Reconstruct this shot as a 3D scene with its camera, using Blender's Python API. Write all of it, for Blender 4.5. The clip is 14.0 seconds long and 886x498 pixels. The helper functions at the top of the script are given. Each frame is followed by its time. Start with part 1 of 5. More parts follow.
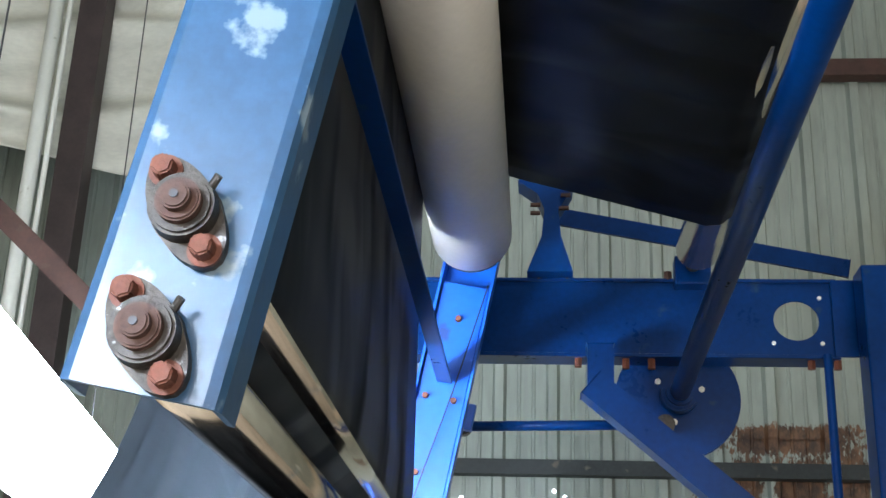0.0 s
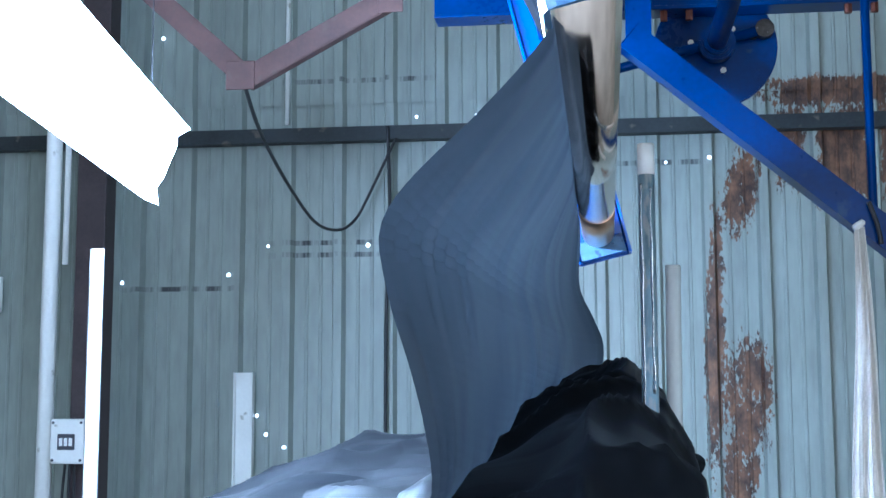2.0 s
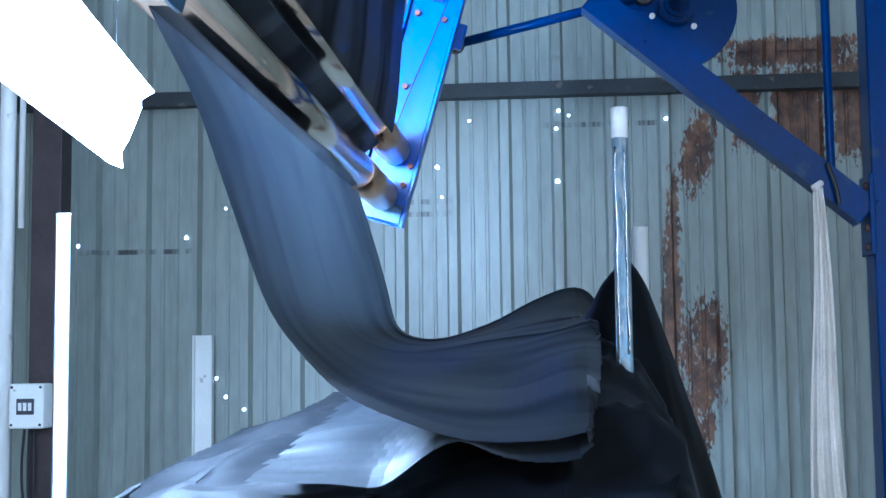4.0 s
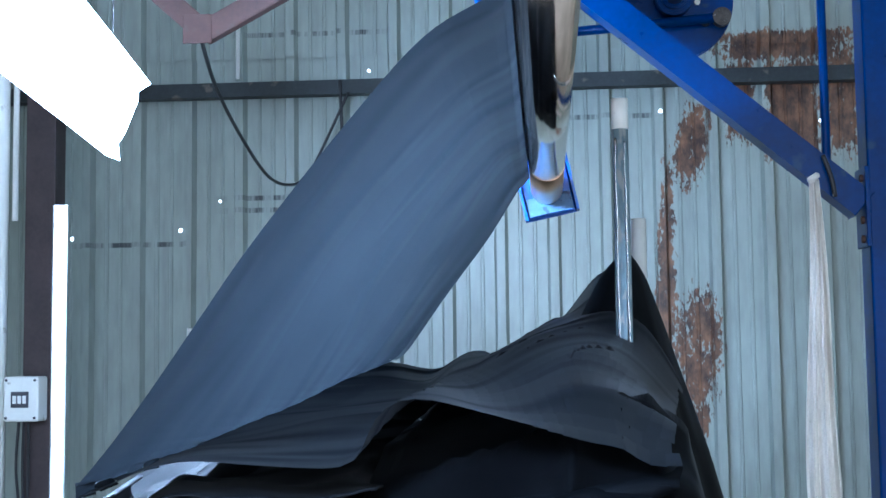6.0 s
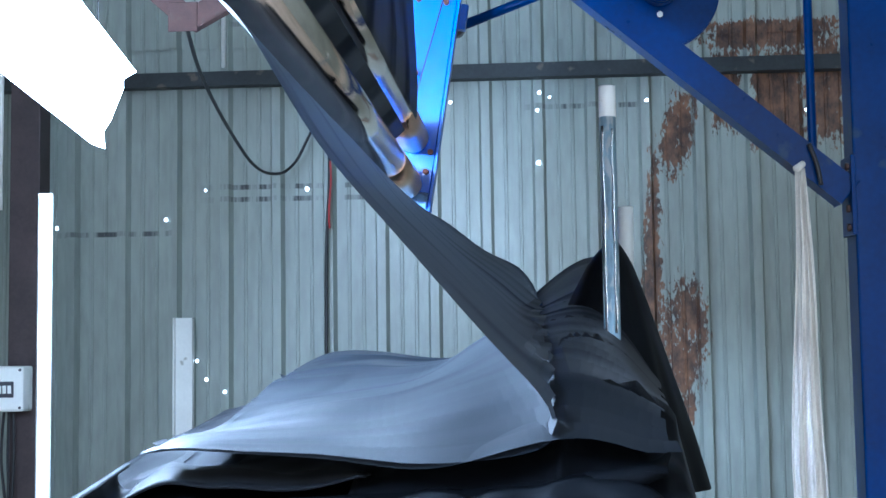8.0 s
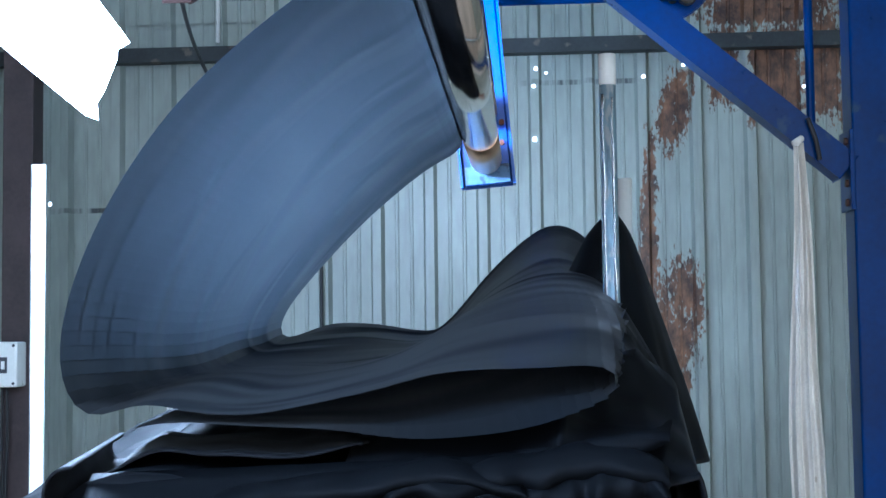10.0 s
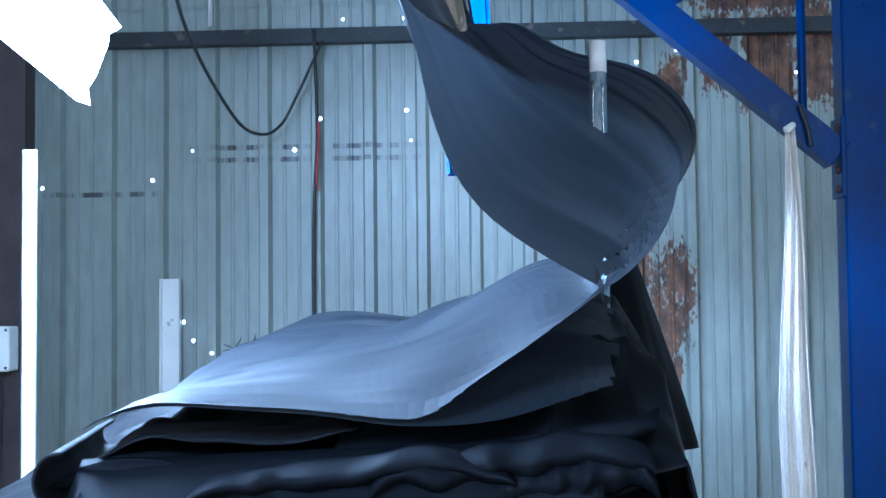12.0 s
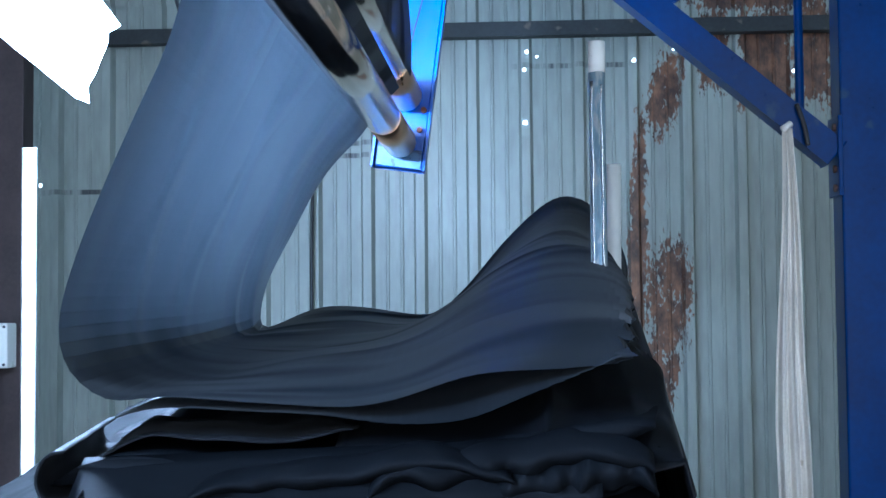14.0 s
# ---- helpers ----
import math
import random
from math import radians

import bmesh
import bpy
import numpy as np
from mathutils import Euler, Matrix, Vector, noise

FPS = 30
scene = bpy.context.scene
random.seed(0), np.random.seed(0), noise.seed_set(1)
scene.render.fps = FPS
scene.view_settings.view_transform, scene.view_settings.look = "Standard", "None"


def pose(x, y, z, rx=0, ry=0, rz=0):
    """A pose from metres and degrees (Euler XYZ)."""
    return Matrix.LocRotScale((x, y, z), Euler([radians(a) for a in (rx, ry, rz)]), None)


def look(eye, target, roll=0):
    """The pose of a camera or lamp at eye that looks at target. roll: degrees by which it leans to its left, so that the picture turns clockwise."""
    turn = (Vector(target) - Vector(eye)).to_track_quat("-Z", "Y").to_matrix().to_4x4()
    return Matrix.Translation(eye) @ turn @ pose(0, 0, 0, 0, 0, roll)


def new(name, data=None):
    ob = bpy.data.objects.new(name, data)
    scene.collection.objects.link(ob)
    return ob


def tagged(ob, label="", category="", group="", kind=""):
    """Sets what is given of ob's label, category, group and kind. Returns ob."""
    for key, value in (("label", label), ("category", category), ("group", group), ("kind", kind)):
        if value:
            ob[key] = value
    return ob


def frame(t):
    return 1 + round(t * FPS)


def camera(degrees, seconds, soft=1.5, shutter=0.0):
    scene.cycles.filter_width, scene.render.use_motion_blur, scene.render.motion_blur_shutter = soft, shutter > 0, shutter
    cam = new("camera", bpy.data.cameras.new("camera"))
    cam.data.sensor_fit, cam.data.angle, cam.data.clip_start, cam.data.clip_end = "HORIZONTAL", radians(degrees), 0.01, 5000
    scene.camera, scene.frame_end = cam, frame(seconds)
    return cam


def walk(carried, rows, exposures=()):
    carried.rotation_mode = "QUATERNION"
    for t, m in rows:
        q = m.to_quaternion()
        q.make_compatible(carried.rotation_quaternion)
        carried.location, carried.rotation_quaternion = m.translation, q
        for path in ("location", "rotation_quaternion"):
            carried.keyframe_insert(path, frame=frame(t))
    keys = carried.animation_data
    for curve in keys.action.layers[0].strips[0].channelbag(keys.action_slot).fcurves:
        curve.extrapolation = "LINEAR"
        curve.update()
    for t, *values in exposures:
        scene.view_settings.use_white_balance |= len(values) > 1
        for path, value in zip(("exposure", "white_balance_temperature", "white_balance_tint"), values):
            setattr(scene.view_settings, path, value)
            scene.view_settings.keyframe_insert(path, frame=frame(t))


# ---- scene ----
cam = camera(38.1, 14.0)
PATH = [
    (0, (0.079, 0.09, 1.475), (-0.08, 1.946, 2.192), 2.0),
    (0.2, (0.101, 0.076, 1.478), (-0.153, 1.948, 2.136), 2.7),
    (0.5, (0.123, 0.072, 1.469), (-0.197, 1.969, 2.015), 2.5),
    (0.7, (0.152, 0.052, 1.455), (-0.201, 1.964, 1.923), 2.3),
    (1, (0.163, 0.039, 1.429), (-0.24, 1.964, 1.789), 2.3),
    (1.2, (0.181, 0.025, 1.417), (-0.223, 1.956, 1.747), 1.0),
    (1.5, (0.187, 0.009, 1.414), (-0.1, 1.963, 1.729), 0.7),
    (1.7, (0.161, -0.005, 1.399), (-0.094, 1.959, 1.678), 0.4),
    (2, (0.125, -0.019, 1.385), (-0.125, 1.951, 1.626), -0.1),
    (2.5, (0.111, -0.047, 1.383), (-0.073, 1.933, 1.599), -0.4),
    (3, (0.094, -0.052, 1.389), (-0.078, 1.93, 1.592), -0.5),
    (3.5, (0.087, -0.037, 1.389), (-0.085, 1.947, 1.577), -0.6),
    (6, (0.069, -0.038, 1.385), (-0.088, 1.949, 1.554), -0.7),
    (6.5, (0.066, -0.042, 1.388), (-0.083, 1.946, 1.555), -0.7),
    (7, (0.064, -0.039, 1.386), (-0.08, 1.95, 1.549), -0.7),
    (7.5, (0.067, -0.042, 1.387), (-0.069, 1.947, 1.545), -0.8),
    (8, (0.066, -0.035, 1.382), (-0.069, 1.954, 1.535), -0.8),
    (10.5, (0.058, -0.013, 1.365), (-0.066, 1.98, 1.481), -0.7),
    (11, (0.062, -0.013, 1.366), (-0.06, 1.98, 1.475), -0.7),
    (11.5, (0.063, -0.013, 1.37), (-0.056, 1.981, 1.473), -0.6),
    (12, (0.064, -0.018, 1.369), (-0.053, 1.976, 1.468), -0.6),
    (12.5, (0.061, -0.024, 1.371), (-0.053, 1.971, 1.467), -0.7),
    (13, (0.062, -0.026, 1.373), (-0.049, 1.969, 1.468), -0.7),
    (13.5, (0.059, -0.026, 1.372), (-0.053, 1.968, 1.466), -0.6),
    (14, (0.061, -0.028, 1.372), (-0.051, 1.967, 1.466), -0.5),
]
walk(cam, [(t, look(eye, target, roll)) for t, eye, target, roll in PATH],
     exposures=[(0.0, 0.3, 6200, 8), (1.2, 0.3, 6000, 8), (1.8, 0.2, 4950, 8), (2.5, 0.15, 4400, 8), (3.0, 0.2, 4450, 8), (6.0, 0.25, 4750, 8), (6.5, 0.3, 4870, 8), (7.0, 0.2, 4650, 8), (7.5, 0.2, 4500, 8), (8.0, 0.2, 4850, 8), (11.0, 0.15, 4850, 8), (12.0, 0.15, 4430, 8), (12.5, 0.15, 4350, 8), (13.0, 0.15, 4500, 8), (13.5, 0.15, 4970, 8), (14.0, 0.15, 4640, 8)])

# ---- light ----
world = bpy.data.worlds.new("sky")
scene.world = world
world.use_nodes = True
wn = world.node_tree.nodes
sky = wn.new("ShaderNodeTexSky")
sky.sky_type, sky.sun_disc = "NISHITA", False
sky.sun_elevation, sky.sun_rotation = radians(40), radians(200)
world.node_tree.links.new(sky.outputs[0], wn["Background"].inputs[0])
wn["Background"].inputs[1].default_value = 0.12


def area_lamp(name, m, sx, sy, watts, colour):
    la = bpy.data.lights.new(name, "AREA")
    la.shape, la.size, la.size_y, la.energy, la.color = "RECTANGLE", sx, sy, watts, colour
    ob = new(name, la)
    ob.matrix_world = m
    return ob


# added fill for the broad front light; the gateway behind the camera is assumed
area_lamp("front_fill", look((0.6, -3.9, 1.9), (0.0, 3.0, 2.0)), 4.4, 3.4, 140, (1.0, 0.88, 0.74))
# added fill from above, under the closed ceiling; no roof light is built
area_lamp("overhead_fill", look((0.2, 1.6, 5.05), (0.2, 1.7, 0.0)), 2.6, 1.0, 30, (0.92, 0.97, 1.0))


# ---- materials ----
def mat(name, colour, rough=0.5, metal=0.0, vary=0.15, scale=6.0, fine=90.0, bump=0.1, dirt=None, dirt_at=0.62, coat=0.0, sheen=0.0, stretch=(1, 1, 1), island=0.0, local=False):
    m = bpy.data.materials.new(name)
    m.use_nodes = True
    n, l = m.node_tree.nodes, m.node_tree.links
    b = n["Principled BSDF"]
    b.inputs["Metallic"].default_value = metal
    b.inputs["Coat Weight"].default_value = coat
    b.inputs["Coat Roughness"].default_value = 0.25
    b.inputs["Sheen Weight"].default_value = sheen
    b.inputs["Sheen Roughness"].default_value = 0.4
    co = n.new("ShaderNodeTexCoord")
    mp = n.new("ShaderNodeMapping")
    mp.inputs["Scale"].default_value = stretch
    if local:
        l.new(co.outputs["Object"], mp.inputs[0])
    else:
        geo = n.new("ShaderNodeNewGeometry")
        l.new(geo.outputs["Position"], mp.inputs[0])
    big, small = n.new("ShaderNodeTexNoise"), n.new("ShaderNodeTexNoise")
    for t, s in ((big, scale), (small, fine)):
        t.inputs["Scale"].default_value = s
        t.inputs["Detail"].default_value = 6
        l.new(mp.outputs[0], t.inputs[0])
    dark = [c * (1 - vary) for c in colour] + [1]
    light = [min(1, c * (1 + vary)) for c in colour] + [1]
    mix = n.new("ShaderNodeMix")
    mix.data_type = "RGBA"
    mix.inputs[6].default_value, mix.inputs[7].default_value = dark, light
    add = n.new("ShaderNodeMath")
    add.operation = "MULTIPLY_ADD"
    add.inputs[1].default_value = 0.35
    l.new(small.outputs[0], add.inputs[0])
    sub = n.new("ShaderNodeMath")
    sub.operation = "MULTIPLY"
    sub.inputs[1].default_value = 0.65
    l.new(big.outputs[0], sub.inputs[0])
    l.new(sub.outputs[0], add.inputs[2])
    ramp = n.new("ShaderNodeMapRange")
    ramp.inputs[1].default_value, ramp.inputs[2].default_value = 0.35, 0.65
    l.new(add.outputs[0], ramp.inputs[0])
    l.new(ramp.outputs[0], mix.inputs[0])
    last = mix.outputs[2]
    if dirt:
        d = n.new("ShaderNodeTexNoise")
        d.inputs["Scale"].default_value, d.inputs["Detail"].default_value = scale * 2.3, 8
        l.new(mp.outputs[0], d.inputs[0])
        dr = n.new("ShaderNodeMapRange")
        dr.inputs[1].default_value, dr.inputs[2].default_value = dirt_at, dirt_at + 0.06
        l.new(d.outputs[0], dr.inputs[0])
        dm = n.new("ShaderNodeMix")
        dm.data_type = "RGBA"
        dm.inputs[7].default_value = (*dirt, 1)
        l.new(dr.outputs[0], dm.inputs[0])
        l.new(last, dm.inputs[6])
        last = dm.outputs[2]
    l.new(last, b.inputs["Base Color"])
    rr = n.new("ShaderNodeMapRange")
    rr.inputs[3].default_value, rr.inputs[4].default_value = max(0.02, rough - 0.1), min(1, rough + 0.1)
    l.new(add.outputs[0], rr.inputs[0])
    l.new(rr.outputs[0], b.inputs["Roughness"])
    if bump:
        bu = n.new("ShaderNodeBump")
        bu.inputs["Strength"].default_value, bu.inputs["Distance"].default_value = bump, 0.004
        l.new(add.outputs[0], bu.inputs["Height"])
        l.new(bu.outputs[0], b.inputs["Normal"])
    return m


def glow(name, colour, strength):
    m = bpy.data.materials.new(name)
    m.use_nodes = True
    b = m.node_tree.nodes["Principled BSDF"]
    b.inputs["Base Color"].default_value = (0.8, 0.8, 0.8, 1)
    b.inputs["Emission Color"].default_value = (*colour, 1)
    b.inputs["Emission Strength"].default_value = strength
    return m


def sheet_metal():
    """Painted corrugated sheet: grey-green paint, grime streaks, two rusted stretches."""
    m = mat("painted_sheet", (0.30, 0.33, 0.295), 0.42, 0.0, 0.22, 1.6, 30, 0.15, stretch=(1, 1, 0.25))
    n, l = m.node_tree.nodes, m.node_tree.links
    b = n["Principled BSDF"]
    base = b.inputs["Base Color"].links[0].from_socket
    geo = n.new("ShaderNodeNewGeometry")
    sep = n.new("ShaderNodeSeparateXYZ")
    l.new(geo.outputs["Position"], sep.inputs[0])

    def noise_at(scale, stretch, detail=8, rough=0.65):
        mp = n.new("ShaderNodeMapping")
        mp.inputs["Scale"].default_value = stretch
        l.new(geo.outputs["Position"], mp.inputs[0])
        t = n.new("ShaderNodeTexNoise")
        t.inputs["Scale"].default_value, t.inputs["Detail"].default_value, t.inputs["Roughness"].default_value = scale, detail, rough
        l.new(mp.outputs[0], t.inputs[0])
        return t.outputs[0]

    def mth(op, a, c, clamp=False):
        k = n.new("ShaderNodeMath")
        k.operation, k.use_clamp = op, clamp
        for i, v in enumerate((a, c)):
            if isinstance(v, (int, float)):
                k.inputs[i].default_value = v
            else:
                l.new(v, k.inputs[i])
        return k.outputs[0]

    def patch(x, z, hx, hz):
        """1 in the middle of a stretch of the wall, falling to 0 at its border."""
        dx = mth("DIVIDE", mth("ABSOLUTE", mth("SUBTRACT", sep.outputs[0], x), 0), hx)
        dz = mth("DIVIDE", mth("ABSOLUTE", mth("SUBTRACT", sep.outputs[2], z), 0), hz)
        return mth("SUBTRACT", 1.0, mth("MAXIMUM", dx, dz))

    worn = noise_at(9, (1, 1, 0.5), 12, 0.74)
    speck = noise_at(70, (1, 1, 0.45), 6, 0.65)
    rust = None
    # x, z, half width, half height, lean of the stretch, strength
    for x, z, hx, hz, lean, lift in ((0.665, 2.23, 0.085, 0.24, 0.16, 0.65), (0.548, 1.62, 0.05, 0.7, 0.03, 0.65), (0.665, 1.42, 0.12, 0.30, 0.0, 0.65), (0.635, 1.1, 0.09, 0.38, 0.12, 0.6),
                                     (1.02, 2.615, 0.33, 0.07, 0.0, 0.8), (1.06, 2.36, 0.125, 0.24, 0.0, 0.9), (1.265, 2.38, 0.075, 0.28, 0.0, 0.7), (0.86, 2.40, 0.07, 0.20, 0.0, 0.7)):
        dx = mth("DIVIDE", mth("ABSOLUTE", mth("SUBTRACT", mth("SUBTRACT", sep.outputs[0], x), mth("MULTIPLY", mth("SUBTRACT", sep.outputs[2], z), lean)), 0), hx)
        dz = mth("DIVIDE", mth("ABSOLUTE", mth("SUBTRACT", sep.outputs[2], z), 0), hz)
        far = mth("MAXIMUM", dx, dz) if lift > 0.65 else mth("SQRT", mth("ADD", mth("MULTIPLY", dx, dx), mth("MULTIPLY", dz, dz)), 0)
        inside = mth("MULTIPLY", mth("SUBTRACT", 1.0, far), 1.8, True)
        ragged = mth("ADD", mth("MULTIPLY", mth("SUBTRACT", worn, 0.5), 2.0), mth("MULTIPLY", mth("SUBTRACT", speck, 0.5), 2.6))
        p = mth("SUBTRACT", mth("ADD", mth("MULTIPLY", inside, lift * 1.25), ragged), 0.34)
        p = mth("MULTIPLY", mth("MULTIPLY", p, 6.0, True), mth("MULTIPLY", inside, 6.0, True))
        rust = p if rust is None else mth("MAXIMUM", rust, p)
    rc = n.new("ShaderNodeMix")
    rc.data_type = "RGBA"
    rc.inputs[6].default_value, rc.inputs[7].default_value = (0.04, 0.018, 0.012, 1), (0.24, 0.115, 0.055, 1)
    l.new(mth("MULTIPLY", mth("SUBTRACT", noise_at(22, (1, 1, 0.6)), 0.38), 3.2, True), rc.inputs[0])
    # grime streaks and the dark run-marks at the screw lines
    gm = n.new("ShaderNodeMix")
    gm.data_type = "RGBA"
    gm.inputs[7].default_value = (0.07, 0.075, 0.07, 1)
    streak = mth("MULTIPLY", mth("SUBTRACT", noise_at(14, (1, 1, 0.06)), 0.52), 2.6, True)
    l.new(mth("MULTIPLY", streak, 0.5), gm.inputs[0])
    l.new(base, gm.inputs[6])
    hm = n.new("ShaderNodeMix")
    hm.data_type = "RGBA"
    hm.inputs[7].default_value = (0.05, 0.055, 0.055, 1)
    lines = None
    for x, z, hx in ((-1.62, 1.862, 0.27), (-0.78, 1.995, 0.5), (-0.78, 2.045, 0.5), (0.3, 2.345, 0.26), (-0.2, 2.51, 0.6), (-0.9, 2.72, 0.4)):
        s = mth("MULTIPLY", mth("MULTIPLY", patch(x, z, hx, 0.012), 3.0, True), mth("MULTIPLY", mth("SUBTRACT", noise_at(9, (3, 1, 0.2)), 0.44), 6.0, True))
        lines = s if lines is None else mth("MAXIMUM", lines, s)
    l.new(lines, hm.inputs[0])
    l.new(gm.outputs[2], hm.inputs[6])
    fin = n.new("ShaderNodeMix")
    fin.data_type = "RGBA"
    l.new(rust, fin.inputs[0])
    l.new(hm.outputs[2], fin.inputs[6])
    l.new(rc.outputs[2], fin.inputs[7])
    l.new(fin.outputs[2], b.inputs["Base Color"])
    return m


SHEET = sheet_metal()
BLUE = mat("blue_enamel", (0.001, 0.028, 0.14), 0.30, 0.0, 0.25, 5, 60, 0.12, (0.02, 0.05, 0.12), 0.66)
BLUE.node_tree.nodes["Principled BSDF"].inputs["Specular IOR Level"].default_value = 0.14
# brighter copy of the blue enamel: lamplight on the far arm is in the colour
BLUE_LIT = mat("lit_blue_enamel", (0.008, 0.10, 0.55), 0.35, 0.0, 0.15, 4, 50, 0.1, (0.02, 0.05, 0.2), 0.7, coat=0.15)
WORN = mat("pale_worn_paint", (0.09, 0.19, 0.36), 0.45, 0.0, 0.3, 18, 90, 0.2, (0.02, 0.05, 0.14), 0.56, local=True)
NAVY = mat("worn_blue_enamel", (0.027, 0.088, 0.195), 0.38, 0.0, 0.22, 7, 70, 0.25, (0.22, 0.3, 0.38), 0.63, coat=0.3, local=True)
RUSTY = mat("rusty_steel", (0.085, 0.045, 0.036), 0.7, 0.3, 0.4, 30, 150, 0.5, (0.06, 0.03, 0.025), 0.6, local=True)
BOLT = mat("rusty_bolt", (0.16, 0.055, 0.035), 0.7, 0.2, 0.35, 40, 200, 0.5, local=True)
CAST = mat("greased_cast_iron", (0.055, 0.048, 0.043), 0.5, 0.5, 0.4, 40, 160, 0.6, (0.3, 0.3, 0.3), 0.66, local=True)
CHROME = mat("chromed_steel", (0.86, 0.72, 0.60), 0.13, 1.0, 0.05, 6, 60, 0.0, local=True)
# copper tint paints a warm reflection onto the rollers' far ends
WARM_END = mat("warm_reflection_end", (0.80, 0.56, 0.38), 0.30, 1.0, 0.12, 20, 90, 0.03, local=True, stretch=(1, 0.1, 1))
RUBBER = mat("white_rubber", (0.82, 0.77, 0.70), 0.55, 0.0, 0.06, 4, 60, 0.05)
DARKPOST = mat("dark_brown_steel", (0.045, 0.03, 0.03), 0.6, 0.0, 0.3, 9, 80, 0.3)
BROWN = mat("primed_steel", (0.07, 0.034, 0.028), 0.7, 0.0, 0.3, 12, 90, 0.3, (0.08, 0.05, 0.04), 0.6)
PURLIN = mat("dark_purlin_steel", (0.03, 0.034, 0.036), 0.6, 0.3, 0.35, 6, 70, 0.3, (0.12, 0.1, 0.08), 0.62)
PLASTIC = mat("white_plastic", (0.85, 0.85, 0.81), 0.4, 0.0, 0.05, 8, 80, 0.04, (0.5, 0.48, 0.42), 0.68)
PEEL = mat("peeling_paint_pole", (0.26, 0.36, 0.42), 0.35, 0.2, 0.35, 24, 90, 0.4, (0.45, 0.48, 0.48), 0.52, stretch=(2, 2, 0.5))
FOIL = mat("silver_foil", (0.75, 0.77, 0.78), 0.22, 0.9, 0.2, 30, 120, 0.6, (0.15, 0.22, 0.28), 0.62)
CABLE = mat("black_cable", (0.02, 0.02, 0.022), 0.5, 0.0, 0.2, 20, 100, 0.05)
RED = mat("red_wire", (0.4, 0.03, 0.03), 0.5, 0.0, 0.1)
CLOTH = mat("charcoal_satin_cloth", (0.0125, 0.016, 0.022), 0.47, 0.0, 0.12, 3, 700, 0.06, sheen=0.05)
# darker copy of CLOTH: the stack's shade is put into its colour
PILE = mat("shaded_plaited_cloth", (0.0055, 0.0065, 0.0085), 0.6, 0.0, 0.2, 3, 500, 0.08, sheen=0.0)
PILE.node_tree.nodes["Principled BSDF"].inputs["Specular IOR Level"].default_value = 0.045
# lighter copy of the stack cloth, its lamplight put into the colour
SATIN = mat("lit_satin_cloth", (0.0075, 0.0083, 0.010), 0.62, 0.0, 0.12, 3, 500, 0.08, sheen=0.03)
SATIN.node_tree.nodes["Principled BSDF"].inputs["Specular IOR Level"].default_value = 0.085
# near-black copy of CLOTH, shade put into the colour of feed, drape and corner
SHADED = mat("shaded_satin_cloth", (0.0035, 0.004, 0.0052), 0.42, 0.0, 0.15, 3, 500, 0.08, sheen=0.01)
SHADED.node_tree.nodes["Principled BSDF"].inputs["Specular IOR Level"].default_value = 0.12
CLOTH.node_tree.nodes["Principled BSDF"].inputs["Specular IOR Level"].default_value = 0.24
# the thin falling cloth lets some of the lamp's light through
tn, tl = CLOTH.node_tree.nodes, CLOTH.node_tree.links
through_light, blend = tn.new("ShaderNodeBsdfTranslucent"), tn.new("ShaderNodeMixShader")
through_light.inputs[0].default_value = (0.024, 0.030, 0.038, 1)
blend.inputs[0].default_value = 0.28
tl.new(tn["Principled BSDF"].outputs[0], blend.inputs[1])
tl.new(through_light.outputs[0], blend.inputs[2])
tl.new(blend.outputs[0], tn["Material Output"].inputs[0])


def creased(m, depth):
    """Soft creases of draped cloth, a hand's width apart and finer, as relief."""
    n, l = m.node_tree.nodes, m.node_tree.links
    b = n["Principled BSDF"]
    geo = n.new("ShaderNodeNewGeometry")
    total = None
    for scale, stretch, turn, height in ((2.6, (0.5, 1.0, 0.5), (0.35, 0.2, 0.5), 1.0), (6.0, (0.45, 0.9, 0.45), (-0.5, 0.3, -0.6), 0.30), (3.4, (1.0, 0.35, 0.9), (0.2, 0.4, 0.6), 0.6)):
        mp = n.new("ShaderNodeMapping")
        mp.inputs["Scale"].default_value, mp.inputs["Rotation"].default_value = stretch, turn
        l.new(geo.outputs["Position"], mp.inputs[0])
        t = n.new("ShaderNodeTexNoise")
        t.inputs["Scale"].default_value, t.inputs["Detail"].default_value, t.inputs["Distortion"].default_value = scale, 0.6, 0.4
        l.new(mp.outputs[0], t.inputs[0])
        last = t.outputs[0]
        for op, value in (("SUBTRACT", 0.42), ("MAXIMUM", 0.0), ("MULTIPLY", 4.0), ("POWER", 1.5), ("MULTIPLY", height)):
            k = n.new("ShaderNodeMath")
            k.operation = op
            k.inputs[1].default_value = value
            l.new(last, k.inputs[0])
            last = k.outputs[0]
        if total is not None:
            k = n.new("ShaderNodeMath")
            l.new(total, k.inputs[0])
            l.new(last, k.inputs[1])
            last = k.outputs[0]
        total = last
    bu = n.new("ShaderNodeBump")
    bu.inputs["Strength"].default_value, bu.inputs["Distance"].default_value = 1.0, depth
    l.new(total, bu.inputs["Height"])
    old = b.inputs["Normal"].links[0].from_node
    l.new(bu.outputs[0], old.inputs["Normal"])


